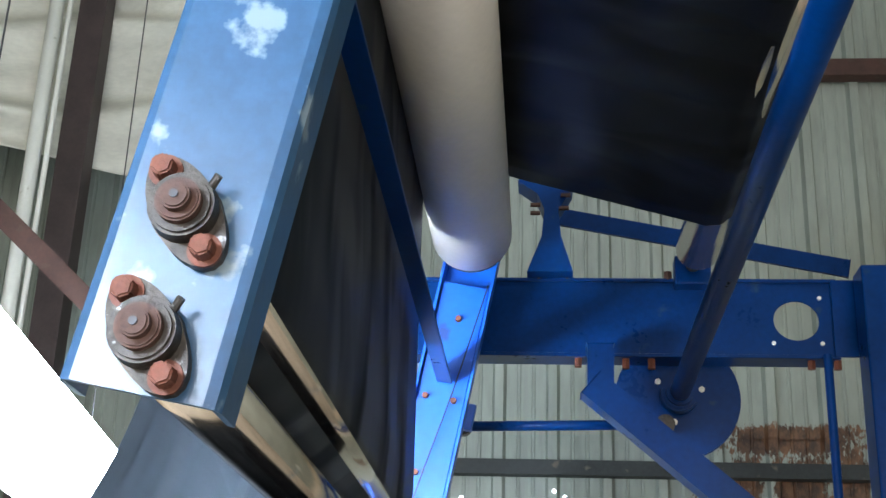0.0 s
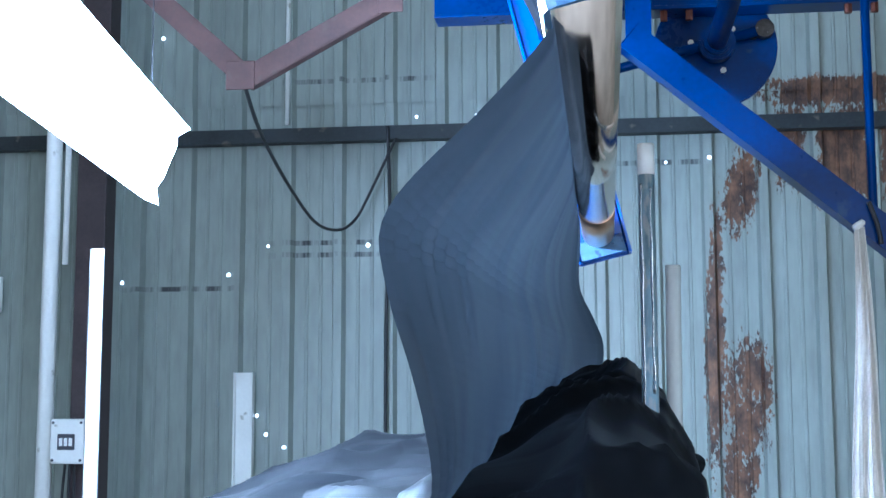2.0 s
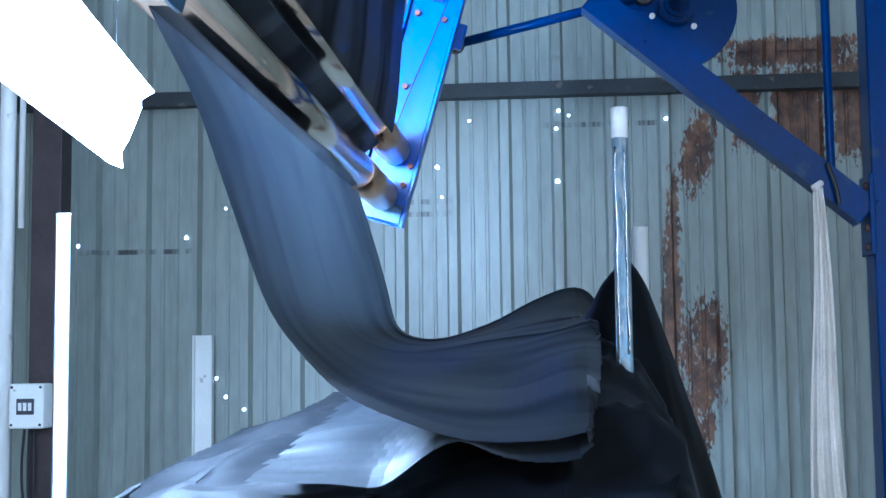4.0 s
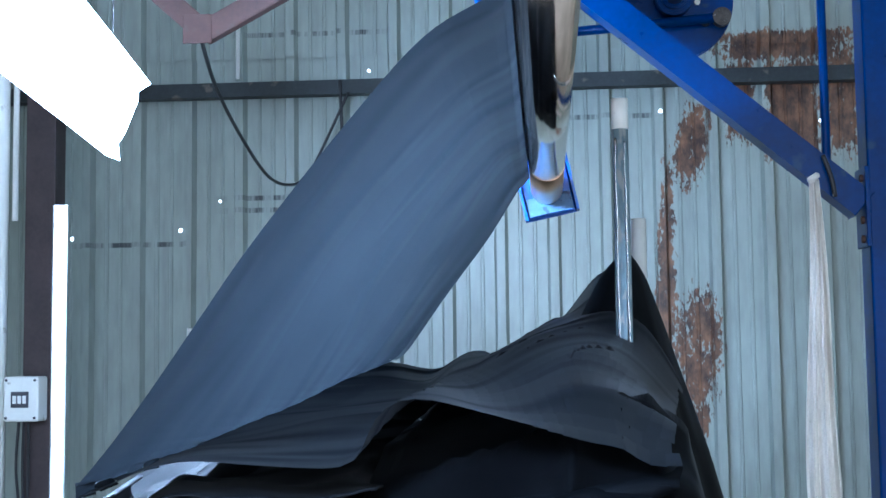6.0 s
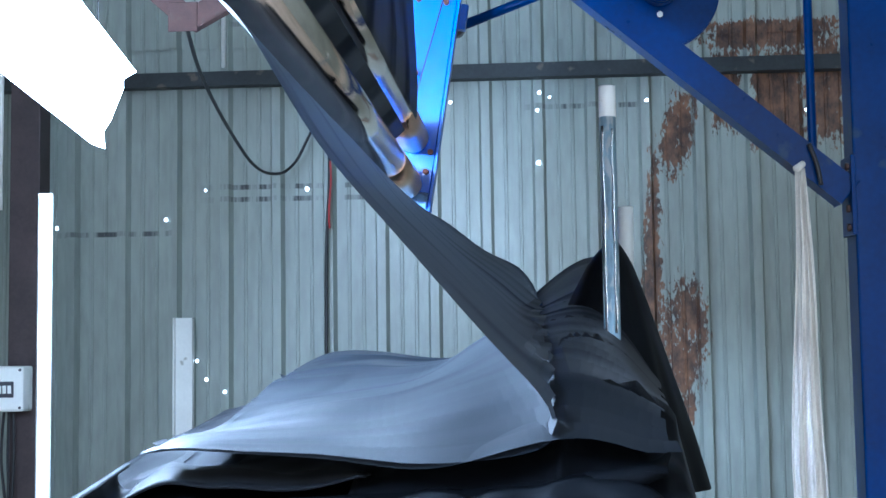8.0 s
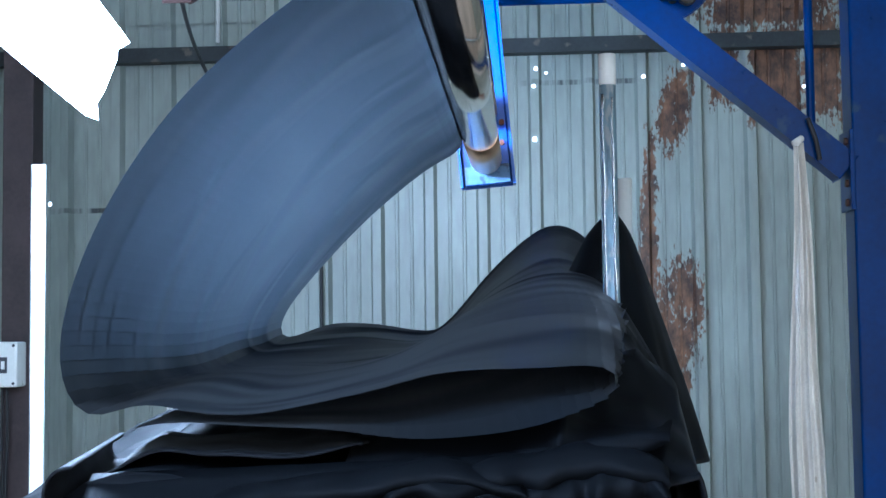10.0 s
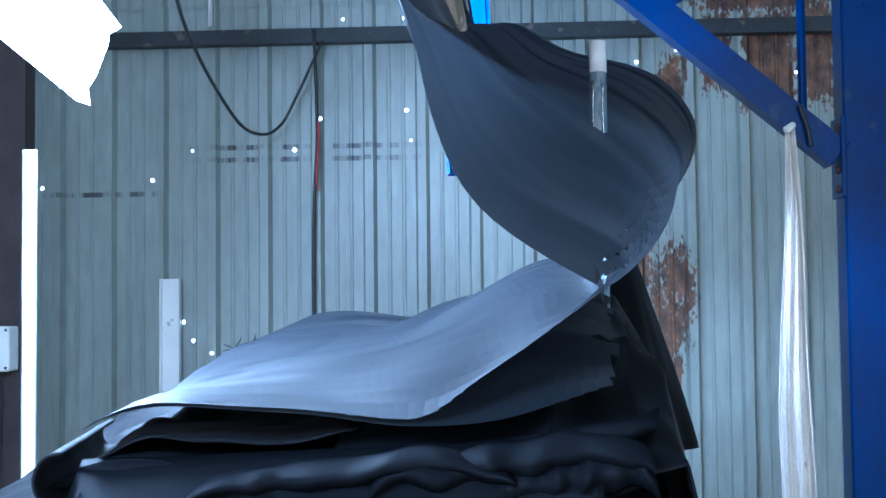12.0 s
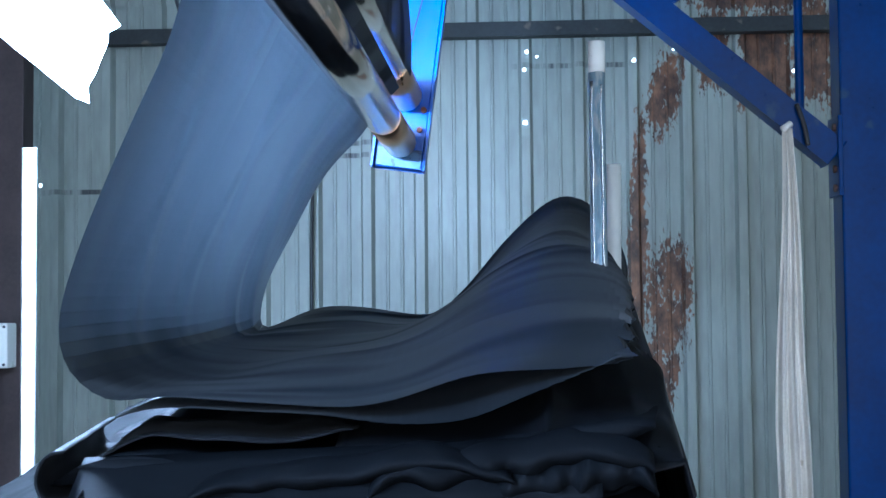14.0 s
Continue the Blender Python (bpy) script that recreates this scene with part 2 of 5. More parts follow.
for m_, depth_ in ((CLOTH, 0.030), (PILE, 0.02), (SATIN, 0.03), (SHADED, 0.03)):
    creased(m_, depth_)
RAG = mat("white_rag", (0.82, 0.79, 0.73), 0.9, 0.0, 0.12, 9, 120, 0.2, (0.55, 0.5, 0.43), 0.7)
FILM = mat("milky_plastic_film", (0.66, 0.65, 0.58), 0.35, 0.0, 0.15, 3, 30, 0.15, stretch=(1, 1, 3))
CONCRETE = mat("concrete", (0.55, 0.48, 0.40), 0.85, 0.0, 0.25, 1.5, 40, 0.3)
LAMP = glow("lamp_tubes", (0.80, 0.90, 1.0), 150.0)
DAY = glow("daylight_hole", (0.9, 0.96, 1.0), 5.0)
SELVAGE = mat("frayed_selvage", (0.10, 0.10, 0.105), 0.9, 0.0, 0.2, 20, 200, 0.2)
INK = mat("dark_print", (0.05, 0.05, 0.06), 0.5)


# ---- mesh helpers ----
def part(name, bm, material, parent=None, label="", smooth=False):
    me = bpy.data.meshes.new(name)
    bmesh.ops.recalc_face_normals(bm, faces=bm.faces)
    bm.to_mesh(me)
    bm.free()
    me.materials.append(material)
    if smooth:
        for p in me.polygons:
            p.use_smooth = smooth != "sides" or len(p.vertices) == 4
    ob = new(name, me)
    ob.parent = parent
    if label:
        ob["label"] = label
    return ob


def thing(name, label, category, at=(0, 0, 0), group="", kind=""):
    ob = new(name)
    ob.location = at
    ob.empty_display_size = 0.1
    return tagged(ob, label, category, group, kind)


def solo(ob, label, category, group="", kind=""):
    return tagged(ob, label, category, group, kind)


def box(x0, x1, y0, y1, z0, z1, bevel=0.0, bm=None):
    bm = bm or bmesh.new()
    r = bmesh.ops.create_cube(bm, size=1)
    for v in r["verts"]:
        v.co = Vector(((x0 + x1) / 2 + v.co.x * (x1 - x0), (y0 + y1) / 2 + v.co.y * (y1 - y0), (z0 + z1) / 2 + v.co.z * (z1 - z0)))
    if bevel:
        es = list({e for v in r["verts"] for e in v.link_edges})
        bmesh.ops.bevel(bm, geom=es, offset=bevel, segments=2, affect="EDGES", profile=0.5)
    return bm


def rod(a, b, r0, r1=None, seg=20, bm=None, bevel=0.0):
    """A cylinder from a to b."""
    bm = bm or bmesh.new()
    a, b = Vector(a), Vector(b)
    d = b - a
    r = bmesh.ops.create_cone(bm, cap_ends=True, segments=seg, radius1=r0, radius2=r0 if r1 is None else r1, depth=d.length)
    m = Matrix.Translation((a + b) / 2) @ d.to_track_quat("Z", "Y").to_matrix().to_4x4()
    bmesh.ops.transform(bm, matrix=m, verts=r["verts"])
    if bevel:
        es = [e for e in {e for v in r["verts"] for e in v.link_edges} if len(e.link_faces) == 2 and e.calc_face_angle(0) > 1.0]
        bmesh.ops.bevel(bm, geom=es, offset=bevel, segments=2, affect="EDGES")
    return bm


def bar(a, b, w, h, up=(0, 1, 0), bevel=0.003, bm=None):
    """A square bar from a to b: w along `up`, h across."""
    bm = bm or bmesh.new()
    a, b = Vector(a), Vector(b)
    d = (b - a)
    z = d.normalized()
    x = Vector(up)
    x = (x - z * x.dot(z)).normalized()
    y = z.cross(x)
    m = Matrix((x, y, z)).transposed().to_4x4()
    m.translation = (a + b) / 2
    r = bmesh.ops.create_cube(bm, size=1)
    for v in r["verts"]:
        v.co = m @ Vector((v.co.x * w, v.co.y * h, v.co.z * d.length))
    if bevel:
        es = list({e for v in r["verts"] for e in v.link_edges})
        bmesh.ops.bevel(bm, geom=es, offset=bevel, segments=2, affect="EDGES")
    return bm


def extrude_outline(pts, axis, a, b, bm=None):
    """A prism: the 2D outline (x, z) drawn from y = a to y = b (axis 'y'), or (x, y) in z (axis 'z')."""
    bm = bm or bmesh.new()
    def at(p, t):
        return (p[0], t, p[1]) if axis == "y" else (p[0], p[1], t)
    lo = [bm.verts.new(at(p, a)) for p in pts]
    hi = [bm.verts.new(at(p, b)) for p in pts]
    bm.faces.new(lo)
    bm.faces.new(hi[::-1])
    for i in range(len(pts)):
        j = (i + 1) % len(pts)
        bm.faces.new((lo[i], lo[j], hi[j], hi[i]))
    return bm


def cable(points, r, seg=8, sub=6):
    """A round cable through the points."""
    P = [Vector(p) for p in points]
    path = []
    for i in range(len(P) - 1):
        p0, p1, p2, p3 = P[max(i - 1, 0)], P[i], P[i + 1], P[min(i + 2, len(P) - 1)]
        for k in range(sub):
            t = k / sub
            path.append(0.5 * ((2 * p1) + (p2 - p0) * t + (2 * p0 - 5 * p1 + 4 * p2 - p3) * t * t + (3 * p1 - p0 - 3 * p2 + p3) * t ** 3))
    path.append(P[-1])
    bm = bmesh.new()
    rings = []
    for i, p in enumerate(path):
        d = (path[min(i + 1, len(path) - 1)] - path[max(i - 1, 0)]).normalized()
        u = d.cross(Vector((0.3, 1, 0.1))).normalized()
        v = d.cross(u)
        rings.append([bm.verts.new(p + r * (math.cos(2 * math.pi * k / seg) * u + math.sin(2 * math.pi * k / seg) * v)) for k in range(seg)])
    for a, b in zip(rings, rings[1:]):
        for k in range(seg):
            bm.faces.new((a[k], a[(k + 1) % seg], b[(k + 1) % seg], b[k]))
    bm.faces.new(rings[0][::-1])
    bm.faces.new(rings[-1])
    return bm


def cloth_grid(f, nu, nv, thick=0.003):
    """A cloth surface f(u, v) -> point with a little thickness."""
    bm = bmesh.new()
    g = [[bm.verts.new(f(i / nu, j / nv)) for j in range(nv + 1)] for i in range(nu + 1)]
    for i in range(nu):
        for j in range(nv):
            bm.faces.new((g[i][j], g[i + 1][j], g[i + 1][j + 1], g[i][j + 1]))
    bmesh.ops.recalc_face_normals(bm, faces=bm.faces)
    bmesh.ops.solidify(bm, geom=bm.faces[:], thickness=thick)
    return bm


def wob(x, y, z, s=1.0):
    return noise.noise(Vector((x * s, y * s, z * s)))


# ---- the shed ----
def corrugated(width, height):
    """One sheet: four broad ribs with two small swages between them, standing in the x-z plane, ribs towards -y."""
    prof, pitch = [], width / 4
    for k in range(4):
        x = k * pitch
        for dx, dy in ((0, 0), (0.010, -0.036), (0.044, -0.036), (0.056, 0), (0.098, 0), (0.102, -0.005), (0.110, -0.005), (0.114, 0), (0.156, 0), (0.160, -0.005), (0.168, -0.005), (0.172, 0)):
            prof.append((x + dx, dy))
    prof.append((width, 0))
    bm = bmesh.new()
    nz = 6
    rows = []
    for k in range(nz + 1):
        z = height * k / nz
        rows.append([(bm.verts.new((x, y + 0.003 * math.sin(9 * x + 2.1 * k), z)), bm.verts.new((x, y + 0.0015 + 0.003 * math.sin(9 * x + 2.1 * k), z))) for x, y in prof])
    for a, b in zip(rows, rows[1:]):
        for i in range(len(prof) - 1):
            bm.faces.new((a[i][0], a[i + 1][0], b[i + 1][0], b[i][0]))
            bm.faces.new((a[i][1], b[i][1], b[i + 1][1], a[i + 1][1]))
    return bm


PITCH = 0.2125
wall = thing("wall_north", "grey-green corrugated steel wall, scuffed and rusted in places", "wall", kind="structure")
low = part("panel", corrugated(PITCH * 4, 2.68), SHEET, wall)
high = part("panel", corrugated(PITCH * 4, 2.62), SHEET, wall)
X0 = -1.83 - 3 * PITCH * 4
for k in range(9):
    for src, y, z in ((low, 5.1, 0.0), (high, 5.088, 2.62)):
        ob = src if k == 0 else new("panel", src.data)
        ob.parent = wall
        ob.location = (X0 + k * PITCH * 4, y + 0.0012 * (k % 3), z)
backing = part("wall_back", box(-4.6, 4.2, 5.16, 5.22, 0, 5.25), CONCRETE)
solo(backing, "plain outer face behind the corrugated steel sheets", "wall", kind="structure")
for nm, b in (("wall_west", (-4.6, -4.5, -4.2, 5.16)), ("wall_east", (4.1, 4.2, -4.2, 5.16))):
    solo(part(nm, box(*b, 0, 5.25), SHEET), "grey-green painted steel side wall of the shed", "wall", kind="structure")
# unseen wall; its wide opening is assumed to go with the front fill
bm = box(-4.6, -1.9, -4.2, -4.1, 0, 5.25)
box(3.1, 4.2, -4.2, -4.1, 0, 5.25, bm=bm)
box(-1.9, 3.1, -4.2, -4.1, 4.3, 5.25, bm=bm)
solo(part("wall_south", bm, SHEET), "grey-green painted steel wall with an assumed wide opening", "wall", kind="structure")
solo(part("floor", box(-4.6, 4.2, -4.2, 5.22, -0.1, 0), CONCRETE), "grey worn concrete floor of the workshop", "floor", kind="structure")
solo(part("ceiling", box(-4.6, 4.2, -4.2, 5.22, 5.25, 5.33), SHEET), "grey-green steel sheet roof of the shed", "ceiling", kind="structure")

purlin = thing("purlin", "dark grime-covered steel purlin across the corrugated wall", "beam", (0, 5.0, 2.477), kind="structure")
part("flange", box(-4.4, 4.0, 0.0, 0.058, -0.029, -0.023), PURLIN, purlin)
part("web", box(-4.4, 4.0, 0.0, 0.004, -0.023, 0.023), PURLIN, purlin)
part("flange", box(-4.4, 4.0, 0.0, 0.058, 0.023, 0.029), PURLIN, purlin)
bm = box(-4.4, 4.0, 4.99, 5.058, 4.165, 4.245, 0.004)
solo(part("purlin", bm, BROWN), "red-brown primed steel purlin high on the wall", "beam", kind="structure")

# pinholes in the sheet through which daylight shows
random.seed(3)
holes = [(-1.24, 2.03), (-1.857, 1.888), (-1.404, 1.913), (0.541, 2.352), (0.371, 2.336), (0.106, 2.323), (0.107, 2.111), (1.165, 2.298), (-0.242, 2.364), (0.698, 2.395), (-1.276, 1.342), (-1.237, 1.267), (-1.163, 1.216), (-0.626, 2.55), (-0.38, 2.55), (-0.374, 2.178), (-0.357, 2.057), (-0.825, 2.026), (0.157, 2.375), (0.116, 2.395), (-0.589, 1.324), (-0.86, 1.222), (-1.705, 2.92), (-0.72, 2.15)]
bm = bmesh.new()
for x, z in holes:
    r = random.uniform(0.006, 0.0105)
    k = random.randint(5, 8)
    vs = [bm.verts.new((x + r * random.uniform(0.7, 1.15) * math.cos(6.283 * i / k), 5.056, z + r * random.uniform(0.7, 1.15) * math.sin(6.283 * i / k))) for i in range(k)]
    bm.faces.new(vs)
solo(part("daylight_hole", bm, DAY), "small bright holes where daylight comes through the steel sheets", "holes", kind="stuff")

# ---- things along the wall ----
post = thing("wall_post", "dark brown steel post beside the corrugated wall", "post", (-1.756, 4.52, 0))
part("shaft", box(-0.056, 0.056, -0.05, 0.05, 0, 5.25, 0.004), DARKPOST, post)
part("foot_plate", box(-0.11, 0.11, -0.1, 0.1, 0, 0.012), BROWN, post)
for nm, x, y, r, z0, z1, lean in (("water_pipe", -1.90, 4.46, 0.029, 0, 5.25, 0.0), ("water_pipe", -1.845, 4.46, 0.011, 1.9, 5.25, 0.0)):
    solo(part(nm, rod((x, y, z0), (x + lean, y, z1), r, seg=16), PLASTIC, smooth=True), "slender white upright pipe standing beside the brown post", "pipe", "white wall pipes")
solo(part("conduit", rod((-1.163, 5.04, 2.53), (-1.163, 5.04, 5.25), 0.009, seg=10), PLASTIC, smooth=True), "thin white conduit running up from the purlin", "conduit")

breaker = thing("breaker_box", "small white plastic breaker box with a dark window", "breaker box", (-1.777, 4.40, 1.258))
part("case", box(-0.064, 0.064, -0.03, 0.06, -0.079, 0.079, 0.008), PLASTIC, breaker)
part("window", box(-0.034, 0.03, -0.034, -0.029, -0.03, 0.026, 0.002), INK, breaker, "dark smoked window")
for k in range(3):
    part("switch", box(-0.026 + k * 0.018, -0.014 + k * 0.018, -0.037, -0.033, -0.016, 0.012), PLASTIC, breaker)
for dx, dz in ((-0.052, 0.066), (0.052, 0.066), (-0.052, -0.066), (0.052, -0.066)):
    part("screw", rod((dx, -0.033, dz), (dx, -0.028, dz), 0.005, seg=10), INK, breaker)
for k, dx in enumerate((-0.03, -0.012, 0.004)):
    solo(part("wire", cable([(-1.772 + dx, 4.42, 1.175), (-1.775 + dx * 1.3, 4.43, 1.0), (-1.78 + dx * 0.4, 4.44, 0.7), (-1.77 + dx, 4.45, 0.02)], 0.005), CABLE, smooth=True), "dark cable running down from the white breaker box", "cable", "breaker cables")
sw = thing("wall_socket", "white plastic double wall switch on the steel sheet", "switch", (-2.42, 5.05, 1.845))
part("plate", box(-0.043, 0.043, -0.014, 0.014, -0.075, 0.075, 0.006), PLASTIC, sw)
for dz in (-0.042, 0.042):
    part("screw", rod((0, -0.017, dz), (0, -0.013, dz), 0.008, seg=10), INK, sw)
tr = thing("cable_trunking", "short upright length of open white cable trunking on the wall", "trunking", (-1.323, 5.03, 0))
part("back", box(-0.037, 0.037, 0.006, 0.014, 0.02, 1.515), PLASTIC, tr)
for s in (-1, 1):
    part("side", box(s * 0.037 - 0.003, s * 0.037 + 0.003, -0.02, 0.014, 0.02, 1.515, 0.001), PLASTIC, tr)
solo(part("cable", cable([(-0.845, 3.31, 2.27), (-0.87, 3.4, 2.28), (-0.934, 3.8, 2.233), (-0.951, 4.2, 2.145), (-0.942, 4.6, 2.061), (-0.907, 4.85, 2.062), (-0.859, 4.95, 2.115), (-0.806, 4.97, 2.219), (-0.70, 4.985, 2.45)], 0.006), CABLE, smooth=True), "black cable sagging from the brown brace to the purlin", "cable")
solo(part("cable", cable([(-0.735, 4.985, 2.5), (-0.728, 5.02, 2.1), (-0.742, 5.02, 1.78), (-0.745, 5.02, 1.2), (-0.74, 5.02, 0.03)], 0.007), CABLE, smooth=True), "black cable hanging straight down the corrugated wall", "cable")
solo(part("wire", cable([(-0.722, 5.0, 2.13), (-0.72, 5.0, 2.05), (-0.728, 5.0, 1.93), (-0.726, 5.0, 1.86)], 0.004), RED, smooth=True), "short red wire taped to the black cable", "wire")

# two brown braces that meet under the roof
brace = thing("roof_brace", "red-brown primed steel braces meeting in a joint", "brace", (-0.845, 3.33, 2.27))
part("strut", bar((0.01, 0.0, 0.0), (-2.4, 0.0, 2.17), 0.04, 0.06), BROWN, brace)
part("strut", bar((0.0, 0.0, 0.0), (0.42, 0.0, 0.225), 0.04, 0.06), BROWN, brace)
part("joint_plate", box(-0.05, 0.03, -0.024, -0.018, -0.03, 0.05, 0.002), BROWN, brace)
part("joint_plate", box(0.37, 0.44, -0.026, -0.02, 0.17, 0.27, 0.002), BROWN, brace)
part("strut", bar((0.43, 0.03, 0.22), (-0.1, 0.03, 1.2), 0.03, 0.03), PLASTIC, brace, "pale painted strut")


def film_sheet(u, v):
    x = -4.2 + 3.25 * u
    z = 3.56 + 1.5 * v + 0.05 * math.sin(x * 2.3) * (1 - v)
    return Vector((x, 4.55 + 0.10 * math.sin(x * 3.1 + 3 * v) * (1 - 0.5 * v) + 0.045 * math.sin(26 * v + 3 * x + 1.5 * math.sin(2 * x)) + 0.025 * math.sin(47 * v - 2.4 * x), z + 0.03 * math.sin(11 * v + 5 * x)))


solo(part("plastic_film", cloth_grid(film_sheet, 80, 80, 0.002), FILM, smooth=True), "milky plastic film draped in folds under the roof", "plastic film")

# ---- the lamps: a row of tube battens ----
cross, normal_ = Vector((0.36, 0, 0.93)), Vector((0.93, 0, -0.36))


def lamp_point(s, w, d):
    """s metres along the lamp, w across it, d out of its face."""
    return Vector((-0.10 * s / 0.66, s, 0.01 * s)) + cross * w + normal_ * d


def prism(outline, d0, d1):
    bm = bmesh.new()
    lo = [bm.verts.new(lamp_point(s, w, d0)) for s, w in outline]
    hi = [bm.verts.new(lamp_point(s, w, d1)) for s, w in outline]
    bm.faces.new(lo)
    bm.faces.new(hi[::-1])
    n = len(outline)
    for i in range(n):
        bm.faces.new((lo[i], lo[(i + 1) % n], hi[(i + 1) % n], hi[i]))
    return bm


def tube_lamp(at):
    lamp = thing("tube_lamp", "bright white fluorescent batten hung low beside the machine", "lamp", at, "row of battens")
    part("diffuser", prism([(-0.66, -0.093), (0.65, -0.094), (0.575, -0.066), (0.60, -0.035), (0.605, 0.045), (0.575, 0.060), (0.665, 0.098), (-0.66, 0.094)], -0.02, 0.014), LAMP, lamp, "glowing white diffuser")
    part("housing", prism([(-0.64, -0.07), (0.52, -0.07), (0.50, 0.0), (0.52, 0.07), (-0.64, 0.07)], -0.05, -0.024), PLASTIC, lamp)
    bm = bmesh.new()
    vs = [lamp_point(s, w, d) for s in (-0.72, -0.665) for w in (-0.08, 0.03) for d in (-0.03, 0.013)]
    bmesh.ops.convex_hull(bm, input=[bm.verts.new(v) for v in vs])
    part("end_cap", bm, PLASTIC, lamp, "white plastic end cap")
    for s in (-0.5, 0.45):
        foot = lamp_point(s, 0.05, -0.02)
        part("suspension_wire", rod(foot, (foot.x, foot.y, 5.25 - at[2]), 0.0015, seg=6), CABLE, lamp)
    return lamp


tube_lamp((-0.775, 2.15, 1.93))
tube_lamp((-1.15, -0.55, 2.35))

# ---- the plaiting machine: fixed frame ----
PIVOT = Vector((-0.113, 0.0, 2.72))
frame_ = thing("machine_frame", "blue enamelled steel frame of a fabric plaiting machine", "machine frame", (0.9, 3.45, 0))
FX, FY = 0.9, 3.45


def f_(x, y, z):
    return (x - FX, y - FY, z)


def fbox(x0, x1, y0, y1, z0, z1, bevel=0.002, bm=None):
    return box(x0 - FX, x1 - FX, y0 - FY, y1 - FY, z0, z1, bevel, bm)


# beam: a channel with a round hole in its web
bm = bmesh.new()
hx, hz, hr = 0.765, 2.586, 0.06
xs = (-0.345, 0.876)
ring = [(hx + hr * 1.03 * math.cos(6.2832 * k / 32), hz + hr * 0.95 * math.sin(6.2832 * k / 32)) for k in range(32)]
sq = []
for k in range(32):
    a = 6.2832 * k / 32
    c, s = math.cos(a), math.sin(a)
    q = 1 / max(abs(c), abs(s))
    sq.append((hx + 0.1 * q * c, hz + 0.1 * q * s))
for y in (3.50, 3.508):
    a = [bm.verts.new(f_(x, y, z)) for x, z in ring]
    b = [bm.verts.new(f_(x, y, z)) for x, z in sq]
    for k in range(32):
        bm.faces.new((a[k], a[(k + 1) % 32], b[(k + 1) % 32], b[k]))
fbox(xs[0], hx - 0.1, 3.5, 3.508, 2.486, 2.694, 0, bm)
fbox(hx + 0.1, xs[1], 3.5, 3.508, 2.486, 2.694, 0, bm)
fbox(hx - 0.1, hx + 0.1, 3.5, 3.508, 2.686, 2.694, 0, bm)
fbox(xs[0], xs[1], 3.49, 3.58, 2.476, 2.486, 0.002, bm)
fbox(xs[0], xs[1], 3.49, 3.58, 2.694, 2.704, 0.002, bm)
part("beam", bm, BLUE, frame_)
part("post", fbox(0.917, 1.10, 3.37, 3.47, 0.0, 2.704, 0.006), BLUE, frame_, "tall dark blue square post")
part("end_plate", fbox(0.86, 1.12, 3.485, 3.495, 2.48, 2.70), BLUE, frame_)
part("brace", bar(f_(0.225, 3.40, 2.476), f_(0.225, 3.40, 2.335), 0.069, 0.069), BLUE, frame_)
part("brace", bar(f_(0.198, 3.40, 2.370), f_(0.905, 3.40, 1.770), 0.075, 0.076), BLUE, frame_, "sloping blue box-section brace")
part("gusset", fbox(0.905, 0.917, 3.35, 3.46, 1.66, 1.87), BLUE, frame_)
for z in (1.68, 1.73, 1.84):
    part("bolt", rod(f_(0.897, 3.375, z), f_(0.92, 3.375, z), 0.010, seg=6), RUSTY, frame_)
for x, z in ((0.17, 2.47), (0.25, 2.47), (0.3, 2.467), (0.37, 2.467), (0.80, 2.47), (0.87, 2.47)):
    part("bolt", rod(f_(x, 3.515, z - 0.018), f_(x, 3.515, z + 0.012), 0.011, seg=6), BOLT, frame_, "rusty bolt")
for x in (0.06, 0.14, 0.42):
    part("bolt", rod(f_(x, 3.5, 2.70), f_(x, 3.5, 2.725), 0.012, seg=6), RUSTY, frame_)
for x, z in ((0.83, 2.52), (0.83, 2.65), (0.70, 2.52)):
    part("rivet", rod(f_(x, 3.494, z), f_(x, 3.502, z), 0.006, seg=8), PLASTIC, frame_)
part("tie_rod", rod(f_(0.835, 3.47, 1.87), f_(0.835, 3.47, 2.48), 0.012, seg=12), BLUE, frame_)
part("stay", bar(f_(0.1, 3.75, 3.0), f_(0.98, 3.75, 2.83), 0.012, 0.055), BLUE, frame_, "flat blue bar sloping behind the rollers")
# pivot stand with flared foot
out = [(0.028, 2.674), (0.155, 2.674), (0.122, 2.78), (0.115, 2.86), (0.155, 2.93), (0.16, 2.975), (0.03, 2.975), (0.0, 2.95), (0.055, 2.91), (0.075, 2.86), (0.068, 2.78)]
part("stand", extrude_outline([(x - FX, z + 0.03) for x, z in out], "y", 3.44 - FY, 3.53 - FY), BLUE, frame_, "flared blue bearing stand")
for x, z in ((0.05, 2.87), (0.135, 2.90), (0.05, 2.845), (0.13, 2.86)):
    part("bolt", rod(f_(x - 0.014, 3.43, z + 0.03), f_(x + 0.014, 3.43, z + 0.03), 0.007, seg=6), RUSTY, frame_)

